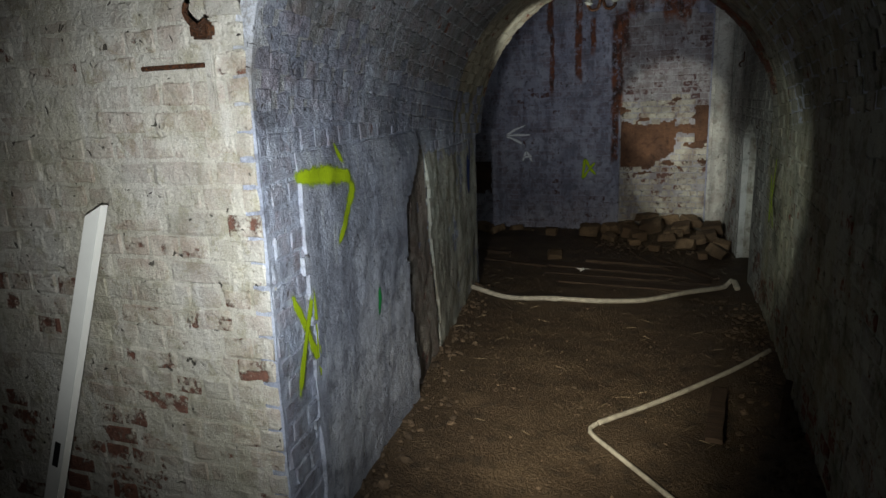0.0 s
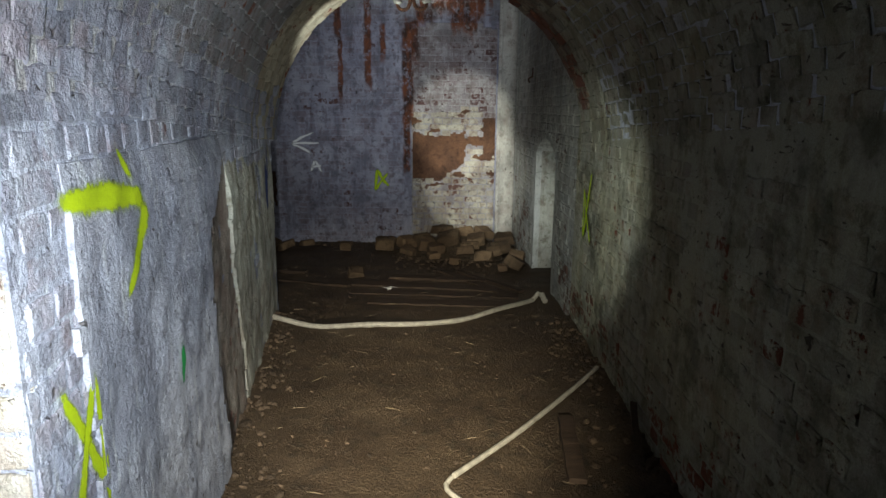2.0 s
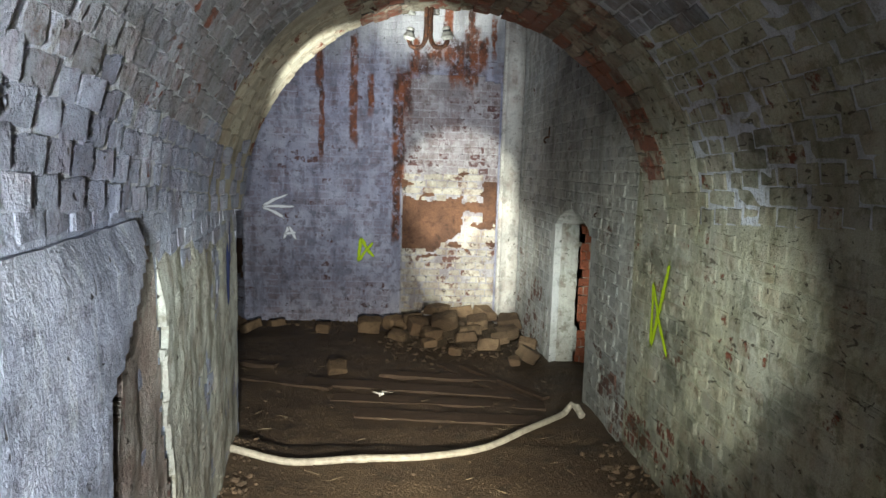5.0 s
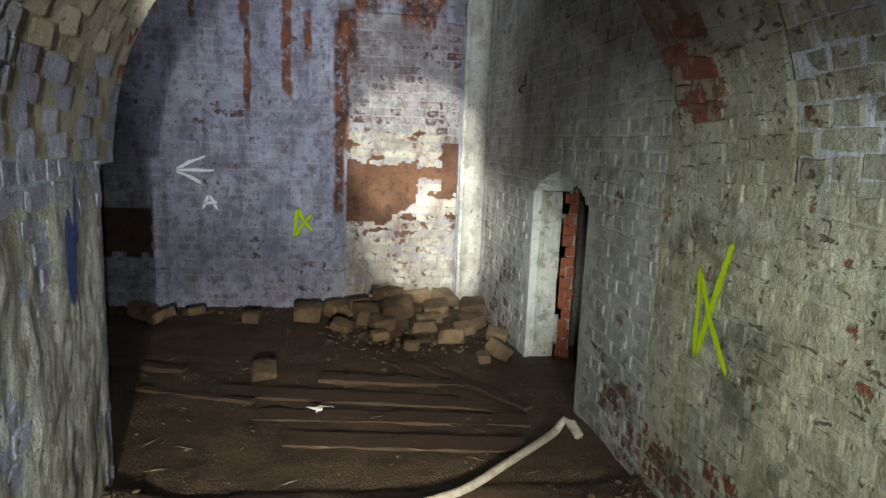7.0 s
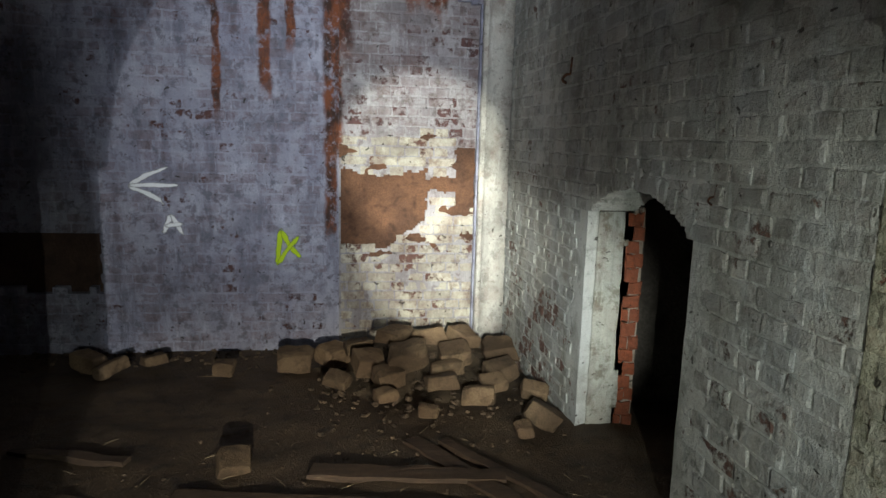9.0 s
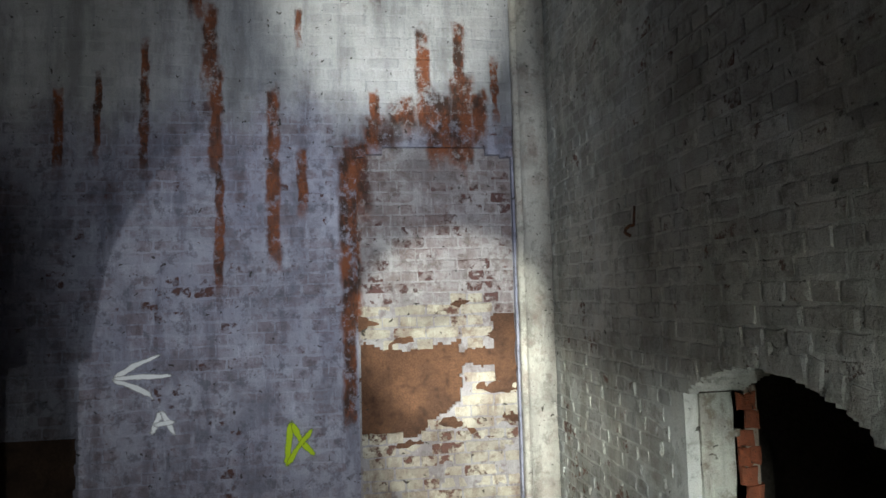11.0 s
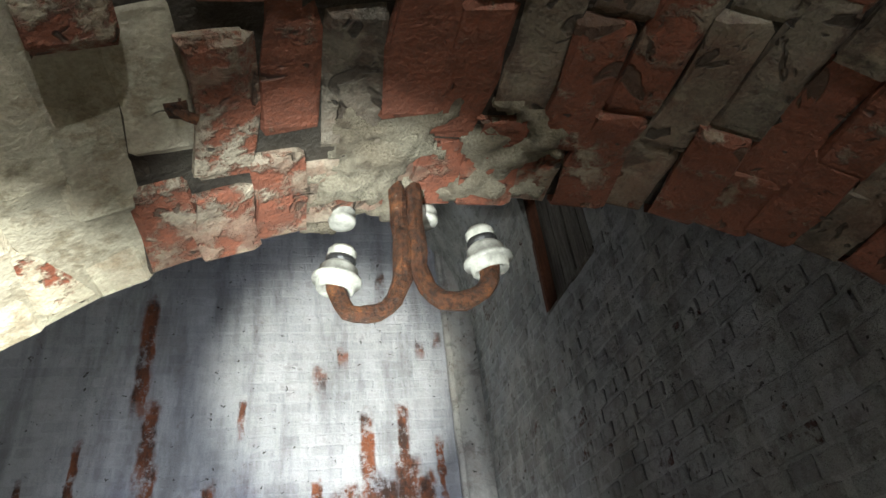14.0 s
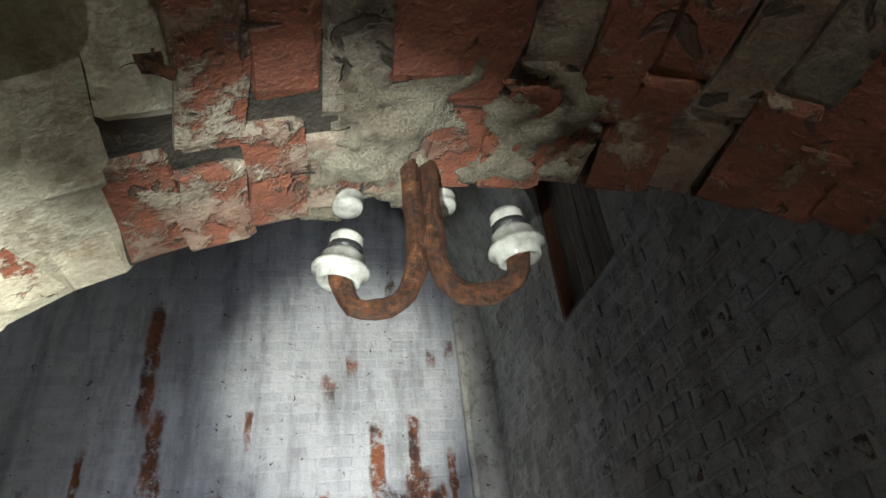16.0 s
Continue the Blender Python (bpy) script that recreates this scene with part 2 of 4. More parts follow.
W_FRONT = wash_pair("cream_limewash", PALE, CREAM, (0.38, 0.36, 0.27), bare=0.17, vertical=0.45, red=(0.34, 0.14, 0.085), low_bare=0.08, low_top=1.1, thinness=0.4, vary=0.35)
# The blue of this wash carries the picture's cool white balance.
W_LEFT = wash_pair("blue_grey_limewash", (0.39, 0.43, 0.53), (0.27, 0.31, 0.43), (0.14, 0.15, 0.19), bare=0.03, vertical=0.55, joint=1.25)
# The torch beam's yellow-green edge light is mixed into this wash's colour.
W_RIGHT = wash_pair("green_cast_limewash", (0.40, 0.405, 0.35), (0.45, 0.44, 0.33), (0.16, 0.16, 0.10), bare=0.15, vertical=0.5, moss=0.6, low_bare=0.10, chips=0.09)
W_VAULT = wash_pair("vault_limewash", (0.31, 0.335, 0.40), (0.25, 0.265, 0.29), (0.12, 0.115, 0.11), bare=0.14, vertical=0.4, joint=1.9, chips=0.05)
W_MOUTH = wash_pair("cream_mouth_limewash", (0.56, 0.53, 0.41), (0.48, 0.45, 0.36), (0.24, 0.20, 0.13), bare=0.10, red=(0.36, 0.10, 0.045), thinness=0.2, joint=0.75, vary=0.25, own=0.25, relief=0.008)
W_END = wash_pair("end_wall_limewash", (0.40, 0.41, 0.52), (0.30, 0.31, 0.42), (0.12, 0.12, 0.155), bare=0.14, vertical=0.65, clean=(2.75, (0.52, 0.535, 0.56)), stains=STAINS, red=(0.19, 0.085, 0.07), thinness=0.5, vary=0.28)
W_PANEL = wash_pair("panel_limewash", (0.58, 0.55, 0.46), (0.46, 0.43, 0.38), (0.24, 0.19, 0.15), bare=0.22, vertical=0.35, red=(0.22, 0.095, 0.065), stains=STAINS, thinness=0.45, vary=0.4)
W_UPPER = wash_pair("panel_grey_limewash", (0.42, 0.41, 0.43), (0.33, 0.31, 0.34), (0.15, 0.12, 0.12), bare=0.20, vertical=0.4, red=(0.19, 0.085, 0.07), stains=STAINS, thinness=0.6, vary=0.4)
W_SIDE = wash_pair("side_wall_limewash", (0.44, 0.46, 0.46), (0.50, 0.50, 0.46), (0.20, 0.21, 0.19), bare=0.10, vertical=0.6, low_bare=0.10, low_top=1.1, vary=0.4, joint=1.15, red=(0.24, 0.12, 0.08))
W_ARCH = wash_pair("bare_arch_brick", (0.33, 0.30, 0.23), (0.22, 0.175, 0.125), (0.06, 0.045, 0.035), bare=0.40, red=(0.27, 0.085, 0.042), thinness=0.6, joint=0.14, own=0.34, chips=0.12, vary=0.8, relief=0.012)
W_JAMB = wash_pair("red_jamb_brick", (0.45, 0.40, 0.34), (0.36, 0.30, 0.25), (0.12, 0.08, 0.06), bare=0.95, red=(0.42, 0.115, 0.05))
EARTH = rough_stuff("damp_earth", (0.085, 0.056, 0.034), (0.120, 0.082, 0.050), (0.032, 0.022, 0.015), 9, 0.05, 0.62, strength=1.0)
STONE = rough_stuff("rubble_stone", (0.24, 0.165, 0.10), (0.14, 0.092, 0.057), (0.07, 0.048, 0.03), 14, 0.03, 0.9, "piece")
CHIPS = rough_stuff("rubble_chips", (0.13, 0.092, 0.062), (0.085, 0.060, 0.042), (0.045, 0.032, 0.022), 12, 0.01, 0.9, "island")
BROWN = rough_stuff("bare_brown_stone", (0.19, 0.095, 0.055), (0.12, 0.062, 0.04), (0.06, 0.032, 0.023), 11, 0.04, 0.9, strength=1.0)
BROKEN = limewash("broken_render", (0.34, 0.33, 0.31), (0.27, 0.24, 0.22), (0.10, 0.085, 0.07), bare=0.22, single=False, vertical=0.8, red=(0.26, 0.11, 0.08), thinness=0.4, chips=0.07)
# The bare brown stone at about half strength: the low patch's shade as colour.
SHADED_BROWN = rough_stuff("shaded_brown_stone", (0.10, 0.06, 0.045), (0.075, 0.045, 0.035), (0.04, 0.026, 0.02), 9, 0.02, 0.9)
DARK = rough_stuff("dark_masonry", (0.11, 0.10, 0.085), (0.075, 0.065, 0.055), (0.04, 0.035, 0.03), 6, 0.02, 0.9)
RENDER = limewash("old_render", (0.48, 0.52, 0.62), (0.35, 0.39, 0.51), (0.14, 0.155, 0.20), bare=0.0, single=False, vertical=0.7, thinness=0.05)
WORN_RENDER = limewash("worn_render", (0.50, 0.51, 0.46), (0.36, 0.38, 0.36), (0.14, 0.13, 0.09), bare=0.10, single=False, vertical=0.85, red=(0.27, 0.11, 0.07), thinness=0.25, chips=0.04)
WHITE_RENDER = limewash("white_render", (0.60, 0.59, 0.55), (0.52, 0.51, 0.48), (0.25, 0.24, 0.22), bare=0.0, single=False, vertical=0.4)
RUST = rust("rusty_iron")


def sprayed(name, colour, amount=0.62):
    """Paint that thins out towards the edge of its stroke."""
    n = Nodes(name)
    p = n.pos()
    cover = n.node("ShaderNodeAttribute", attribute_name="cover").outputs["Fac"]
    f = n.noise(p, 70, 5, 0.7)
    big = n.noise(p, 14, 4, 0.6)
    a = n.math("ADD", cover, n.math("ADD", n.math("MULTIPLY", n.math("SUBTRACT", f, 0.5), 0.9), n.math("MULTIPLY", n.math("SUBTRACT", big, 0.5), 1.0)))
    n.put(n.b.inputs["Alpha"], n.step(a, amount - 0.25, amount + 0.3))
    return n.done(n.mix(n.step(f, 0.35, 0.7, 0.0, 0.25), colour, tuple(c * 0.5 for c in colour)), 0.7, f, 0.5, 0.004)


LIME = sprayed("lime_spray_paint", (0.40, 0.55, 0.008), 0.5)
GREEN_PAINT = sprayed("green_spray_paint", (0.02, 0.36, 0.09), 0.45)
BLUE_PAINT = sprayed("blue_spray_paint", (0.03, 0.06, 0.24), 0.55)
CHALK = sprayed("white_chalk", (0.80, 0.82, 0.86), 0.35)
PORCELAIN = plain("porcelain", (0.36, 0.36, 0.32), 0.2, 0, 0.7, 55, 0.0005)
BLACK = plain("black_bakelite", (0.02, 0.02, 0.02), 0.4)
HOSE = plain("dirty_white_pipe", (0.42, 0.39, 0.33), 0.5, 0, 0.6, 25)
PLASTIC = plain("white_plastic", (0.74, 0.75, 0.74), 0.35, 0, 0.08, 12)
OLD_WOOD = wood("rotten_timber", (0.075, 0.048, 0.032), (0.045, 0.030, 0.021), "x")
DAMP_WOOD = wood("damp_board", (0.21, 0.19, 0.155), (0.10, 0.088, 0.072), "z")


# ---- building helpers ----
def obj(name, bm, mat, parent=None, label="", category="", group="", kind="", smooth=False):
    me = bpy.data.meshes.new(name)
    bm.to_mesh(me)
    bm.free()
    me.materials.append(mat)
    if smooth:
        me.polygons.foreach_set("use_smooth", [True] * len(me.polygons))
    ob = new(name, me)
    ob.parent = parent
    return tagged(ob, label, category, group, kind)


def part(name, bm, mat, parent, label="", kind="", smooth=False):
    return obj(name, bm, mat, parent, label, kind=kind, smooth=smooth)


def box(x0, x1, y0, y1, z0, z1, bevel=0.0, bm=None):
    own = bm is None
    bm = bm or bmesh.new()
    vs = [bm.verts.new((x, y, z)) for x in (x0, x1) for y in (y0, y1) for z in (z0, z1)]
    for q in ((0, 1, 3, 2), (4, 6, 7, 5), (0, 4, 5, 1), (2, 3, 7, 6), (0, 2, 6, 4), (1, 5, 7, 3)):
        bm.faces.new([vs[i] for i in q])
    if own:
        bmesh.ops.recalc_face_normals(bm, faces=bm.faces)
        if bevel:
            bmesh.ops.bevel(bm, geom=list(bm.edges), offset=bevel, segments=2, affect="EDGES")
    return bm


def jiggle(bm, amp, scale=6.0):
    for v in bm.verts:
        v.co += amp * noise.noise_vector(v.co * scale)
    return bm


def sheet(surf, us, vs, thick, amp=0.003, keep=None, behind=None):
    """A wall skin with real thickness. surf(u, v) gives a matrix whose y axis points into the room."""
    bm = bmesh.new()
    front, back = {}, {}
    for i, u in enumerate(us):
        for j, v in enumerate(vs):
            m = surf(u, v)
            nrm = m.to_3x3() @ Vector((0, 1, 0))
            p = m.translation
            d = amp * (noise.noise(p * 2.1) + 0.6 * noise.noise(p * 9.0))
            front[i, j] = bm.verts.new(p + nrm * d)
            back[i, j] = bm.verts.new(p - (behind or nrm) * thick)
    cells = {(i, j) for i in range(len(us) - 1) for j in range(len(vs) - 1)
             if keep is None or keep((us[i] + us[i + 1]) / 2, (vs[j] + vs[j + 1]) / 2)}
    for i, j in cells:
        k = ((i, j), (i + 1, j), (i + 1, j + 1), (i, j + 1))
        bm.faces.new([front[c] for c in k])
        bm.faces.new([back[c] for c in reversed(k)])
        for (a, b), nb in (((k[0], k[1]), (i, j - 1)), ((k[1], k[2]), (i + 1, j)), ((k[2], k[3]), (i, j + 1)), ((k[3], k[0]), (i - 1, j))):
            if nb not in cells:
                bm.faces.new((front[b], front[a], back[a], back[b]))
    bmesh.ops.delete(bm, geom=[v for v in bm.verts if not v.link_faces], context="VERTS")
    bmesh.ops.recalc_face_normals(bm, faces=bm.faces)
    return bm


def span(a, b, step):
    k = max(1, round((b - a) / step))
    return [a + (b - a) * i / k for i in range(k + 1)]


rng = random.Random(4)


def brick_shape(length, high, wear):
    """One worn brick: a face of 5 x 3 points, rounded off to its sides. y points out of the wall."""
    xs, zs = [-0.5, -0.44, 0.0, 0.44, 0.5], [-0.5, -0.40, 0.40, 0.5]
    verts, faces = [], []
    for z in zs:
        for x in xs:
            edge = (abs(x) == 0.5) + (abs(z) == 0.5)
            y = -0.0035 * edge * (1 + wear * rng.random()) + rng.uniform(-0.0016, 0.0016) * (1 + wear)
            verts.append((x * length + rng.uniform(-1, 1) * 0.002 * (1 + wear), y, z * high + rng.uniform(-1, 1) * 0.0025 * (1 + wear)))
    w, h = len(xs), len(zs)
    for j in range(h - 1):
        for i in range(w - 1):
            a = j * w + i
            faces.append((a, a + w, a + w + 1, a + 1))
    ring = [i for i in range(w)] + [j * w + w - 1 for j in range(1, h)] + [(h - 1) * w + i for i in range(w - 2, -1, -1)] + [j * w for j in range(h - 2, 0, -1)]
    base = len(verts)
    for r in ring:
        verts.append((verts[r][0], -0.045, verts[r][2]))
    for k in range(len(ring)):
        k2 = (k + 1) % len(ring)
        faces.append((ring[k], ring[k2], base + k2, base + k))
    return verts, faces


SHAPES = {}
for kind_, long_ in (("stretcher", 0.214), ("header", 0.103)):
    for wear_ in (0.6, 2.0):
        SHAPES[kind_, wear_] = [brick_shape(long_, 0.065, wear_) for _ in range(6)]


def lay(wall, surf, u0, u1, v0, v1, mats, near, keep=None, limit=300, wear=0.6, proud=0.005, uneven=0.004, seed=1, bond="english", course=0.075, headers=False, swell=1.0):
    """Lay courses of bricks over a wall's bed: the nearest as bricks of their own, the rest joined into one part."""
    r = random.Random(seed)
    rows = max(1, int((v1 - v0) / course))
    todo = []
    for j in range(rows):
        v = v0 + (j + 0.5) * course
        head = headers or (bond == "english" and j % 2 == 1) or (bond == "garden" and j % 4 == 3)
        length = 0.1125 if head else 0.225
        u = u0 - r.random() * 0.03 - (0.056 if j % 2 else 0.0)
        while u < u1:
            c = u + length / 2
            a, e = max(u, u0), min(u + length, u1)
            c = (a + e) / 2
            if e - a > 0.04 and (keep is None or keep(c, v)):
                todo.append((c, v, "header" if head else "stretcher", (e - a) / length))
            u += length
    todo.sort(key=lambda b: near(b[0], b[1]))
    meshes = {}
    verts, faces = [], []
    for k, (u, v, kind, cut) in enumerate(todo):
        i = r.randrange(6)
        m = surf(u, v) @ pose(r.uniform(-0.002, 0.002), proud + r.uniform(-uneven, uneven), r.uniform(-0.003, 0.003), r.uniform(-1.5, 1.5), r.uniform(-1.2, 1.2), r.uniform(-1.2, 1.2)) @ Matrix.Diagonal((cut, 1, swell, 1))
        shape = SHAPES[kind, wear][i]
        if k < limit:
            if (kind, i) not in meshes:
                me = bpy.data.meshes.new("brick")
                me.from_pydata(shape[0], [], shape[1])
                me.materials.append(mats[0])
                meshes[kind, i] = me
            ob = new("brick", meshes[kind, i])
            ob.matrix_world = m
            ob.parent = wall
        else:
            n0 = len(verts)
            verts.extend((m @ Vector(c))[:] for c in shape[0])
            faces.extend(tuple(n0 + q for q in f) for f in shape[1])
    if faces:
        me = bpy.data.meshes.new("brickwork")
        me.from_pydata(verts, [], faces)
        me.materials.append(mats[1])
        ob = new("brickwork", me)
        ob.parent = wall
        tagged(ob, kind="stuff")


def basis(p, along, out):
    """A matrix at p: x along the course, y out of the wall."""
    x, y = Vector(along).normalized(), Vector(out).normalized()
    z = x.cross(y)
    return Matrix(((x.x, y.x, z.x, p[0]), (x.y, y.y, z.y, p[1]), (x.z, y.z, z.z, p[2]), (0, 0, 0, 1)))


def tube(points, radius, sides=10, bm=None, caps=True, rough=0.0):
    """A round bar along a smooth line through the points."""
    bm = bm or bmesh.new()
    pts = [Vector(p) for p in points]
    line = []
    for i in range(len(pts) - 1):
        p0, p1, p2, p3 = pts[max(i - 1, 0)], pts[i], pts[i + 1], pts[min(i + 2, len(pts) - 1)]
        steps = max(2, int((p2 - p1).length / (radius * 2)))
        for k in range(min(steps, 40)):
            t = k / min(steps, 40)
            line.append(0.5 * ((2 * p1) + (p2 - p0) * t + (2 * p0 - 5 * p1 + 4 * p2 - p3) * t * t + (3 * p1 - p0 - 3 * p2 + p3) * t ** 3))
    line.append(pts[-1])
    side = None
    rings = []
    for i, p in enumerate(line):
        d = (line[min(i + 1, len(line) - 1)] - line[max(i - 1, 0)]).normalized()
        side = d.orthogonal().normalized() if side is None else (side - d * side.dot(d)).normalized()
        up = d.cross(side)
        ring = []
        for k in range(sides):
            a = 2 * math.pi * k / sides
            q = p + (side * math.cos(a) + up * math.sin(a)) * radius
            if rough:
                q += rough * noise.noise_vector(q * 45)
            ring.append(bm.verts.new(q))
        rings.append(ring)
    for a, b in zip(rings, rings[1:]):
        for k in range(sides):
            bm.faces.new((a[k], a[(k + 1) % sides], b[(k + 1) % sides], b[k]))
    if caps:
        bm.faces.new(list(reversed(rings[0])))
        bm.faces.new(rings[-1])
    return bm


def turned(profile, sides=18):
    """A shape turned about the z axis, from rows of radius and height."""
    bm = bmesh.new()
    rings = [[bm.verts.new((r * math.cos(2 * math.pi * k / sides), r * math.sin(2 * math.pi * k / sides), z)) for k in range(sides)] for r, z in profile]
    for a, b in zip(rings, rings[1:]):
        for k in range(sides):
            bm.faces.new((a[k], a[(k + 1) % sides], b[(k + 1) % sides], b[k]))
    bm.faces.new(list(reversed(rings[0])))
    bm.faces.new(rings[-1])
    return bm


# ---- the plan ----
FRONT, ARCH, END = 1.10, 4.66, 8.20        # y of the front wall, of the arch's far edge and of the end wall
RIGHT, CROWN = 2.0, 2.40                   # x of the right-hand wall, z of the passage's crown
CX, CR, CSPRING = -0.30, 2.33, 3.70        # the chamber's vault: centre, radius, springing
DOOR0, DOOR1, DOORTOP = 5.48, 6.50, 1.13   # the low doorway in the right-hand wall


def left_x(y):
    return 0.32 - 0.1437 * (y - FRONT)


def passage(y):
    """Centre, radius and springing of the passage's vault at y."""
    r = (RIGHT - left_x(y)) / 2
    return RIGHT - r, r, CROWN - r


def s_front(u, v):
    return basis((u, FRONT, v), (-1, 0, 0), (0, -1, 0))


def s_left(u, v):
    return basis((left_x(u), u, v), (0.1437, -1, 0), (1, 0.1437, 0))


def s_right(u, v):
    return basis((RIGHT, u, v), (0, 1, 0), (-1, 0, 0))


def side_x(y):
    """The chamber's right-hand wall draws in a little towards the end wall."""
    return RIGHT + 0.004 - 0.062 * (y - ARCH) / (END - ARCH)


def s_side(u, v):
    if v <= CSPRING:
        return basis((side_x(u), u, v), (0, 1, 0), (-1, 0, 0))
    a = (v - CSPRING) / CR
    return basis((CX + CR * math.cos(a) + side_x(u) - RIGHT - 0.03, u, CSPRING + CR * math.sin(a)), (0, 1, 0), (-math.cos(a), 0, -math.sin(a)))


def s_end(u, v):
    return basis((u, END, v), (-1, 0, 0), (0, -1, 0))


def s_vault(u, v):
    """v runs from 0 at the left-hand springing to 1 at the right-hand one."""
    c, r, z = passage(u)
    a = math.pi * (1 - v)
    x = c + r * math.cos(a)
    y = u - max(0.0, (u - 4.1) / (ARCH - 4.1)) * (0.22 if x < 0.9 else 0.15) * (x - 0.9)      # the mouth is cut askew
    return basis((x, y, z + r * math.sin(a)), (0, -1, 0), (-math.cos(a), 0, -math.sin(a)))

# ---- the large structure ----
# floor: one uneven sheet of trodden earth, banked up towards the walls
def floor_z(x, y):
    p = Vector((x, y, 0.0))
    z = 0.022 * noise.noise(p * 1.7) + 0.014 * noise.noise(p * 5.0) + 0.007 * noise.noise(p * 14.0)
    if y < ARCH:
        d = min(max(x - left_x(max(y, FRONT)), 0.0), max(RIGHT - x, 0.0)) if y > FRONT else 1.0
        z += 0.05 * max(0.0, 1 - d / 0.28)
    else:
        d = min(max(END - y, 0.0), max(RIGHT + 0.03 - x, 0.0))
        z += 0.03 * max(0.0, 1 - d / 0.3) - 0.05 * max(0.0, y - 5.0) - 0.02
    return z


bm = bmesh.new()
xs_, ys_ = span(-2.8, 4.0, 0.045), span(-2.6, 8.4, 0.045)
grid = [[bm.verts.new((x, y, floor_z(x, y))) for x in xs_] for y in ys_]
for j in range(len(ys_) - 1):
    for i in range(len(xs_) - 1):
        bm.faces.new((grid[j][i], grid[j][i + 1], grid[j + 1][i + 1], grid[j + 1][i]))
floor = obj("floor", bm, EARTH, label="damp dark brown trodden earth floor with litter", category="floor", kind="structure", smooth=True)

# front wall, in which the vaulted passage opens
def in_opening(x, z, y=FRONT):
    c, r, s = passage(y)
    return (x > left_x(y) and z < s) or (z >= s and (x - c) ** 2 + (z - s) ** 2 < r * r)



def arch_wall(y, out, thick, grow, x0, x1, z1):
    """A wall across the passage with an arched opening cut clean through it, grow metres outside the vault's face."""
    c, r, s = passage(y)
    r += grow
    inner = [(c - r, z) for z in span(-0.1, s, 0.08)] + [(c - r * math.cos(a), s + r * math.sin(a)) for a in span(0.0, math.pi, 0.06)[1:-1]] + [(c + r, z) for z in span(s, -0.1, -0.08)]
    bm = bmesh.new()
    rows = []
    for k, (x, z) in enumerate(inner):
        if z <= s:
            q = (x0 if x < c else x1, z if z < s - 0.001 else s)
        else:
            dx, dz = x - c, z - s
            t = min((x1 - c) / dx if dx > 1e-6 else ((x0 - c) / dx if dx < -1e-6 else 1e9), (z1 - s) / dz)
            q = (c + dx * t, s + dz * t)
        row = []
        for i in range(25):
            f = i / 24
            p = Vector((x + (q[0] - x) * f, y, z + (q[1] - z) * f))
            row.append(p)
        rows.append(row)
    front = [[bm.verts.new(p + Vector((0, out * 0.003 * (noise.noise(p * 2.1) + 0.6 * noise.noise(p * 9)), 0))) for p in row] for row in rows]
    back = [[bm.verts.new(p + Vector((0, -out * thick, 0))) for p in row] for row in rows]
    for a, b, d, e in zip(front, front[1:], back, back[1:]):
        for i in range(24):
            bm.faces.new((a[i], a[i + 1], b[i + 1], b[i]))
            bm.faces.new((d[i], e[i], e[i + 1], d[i + 1]))
        bm.faces.new((a[0], b[0], e[0], d[0]))
        bm.faces.new((a[24], d[24], e[24], b[24]))
    bmesh.ops.recalc_face_normals(bm, faces=bm.faces)
    return bm


wall_front = obj("wall_front", arch_wall(FRONT, -1, 0.24, 0.06, -2.6, 2.26, 3.0), W_FRONT[2],
                 label="cream limewashed brick wall with flaking paint", category="wall", kind="structure")
def split(v):
    """Where the render coat of the left-hand wall has broken away, and where the loose piece behind it ends."""
    w = 0.022 * noise.noise(Vector((0.0, v * 6.0, 2))) + 0.012 * noise.noise(Vector((3.0, v * 23.0, 2)))
    return float(np.interp(v, (0.2, 0.5, 0.8, 1.08, 1.25, 1.38), (2.52, 2.46, 2.43, 2.45, 2.64, 2.78))) + w, float(np.interp(v, (0.25, 0.6, 0.9, 1.25), (3.15, 3.07, 3.0, 2.96))) + 1.4 * w


def in_crack(u, v):
    a, b = split(v)
    wide = 0.125 + 0.06 * noise.noise(Vector((7.0, v * 5.0, 1)))
    return v < 1.37 and (a < u < a + max(0.06, wide) or (v < 1.2 and b - 0.035 < u < b + 0.035))


wall_left = obj("wall_left", sheet(s_left, span(FRONT + 0.004, 2.36, 0.06)[:-1] + span(2.36, 3.26, 0.02) + span(3.26, ARCH + 0.16, 0.06)[1:], span(-0.1, 1.58, 0.03), 0.24, 0.004, lambda u, v: not in_crack(u, v), Vector((1, 0, 0))), W_LEFT[2],
                label="blue-grey limewashed brick side wall of the passage", category="wall", kind="structure")
wall_right = obj("wall_right", sheet(s_right, span(-2.6, ARCH, 0.06), span(-0.1, 1.6, 0.06), 0.26, 0.005), W_RIGHT[2],
                 label="grey-green stained limewashed brick wall of the passage", category="wall", kind="structure")
vault = obj("vault_passage", sheet(s_vault, span(FRONT + 0.004, ARCH - 0.78, 0.06), span(0.0, 1.0, 0.02), 0.24, 0.004), W_VAULT[2],
            label="barrel vault of limewashed brick courses", category="vault", kind="structure")


mouth = obj("vault_mouth", sheet(s_vault, span(ARCH - 0.78, ARCH, 0.03), span(0.37, 1.0, 0.01), 0.20, 0.003), W_ARCH[2],
            label="broken brick mouth of the vault with red bricks showing", category="vault", kind="structure")
haunch = obj("vault_haunch", sheet(s_vault, span(ARCH - 0.78, ARCH, 0.03), span(0.0, 0.37, 0.01), 0.20, 0.004), W_MOUTH[2],
             label="cream limewashed haunch of the vault mouth", category="vault", kind="structure")


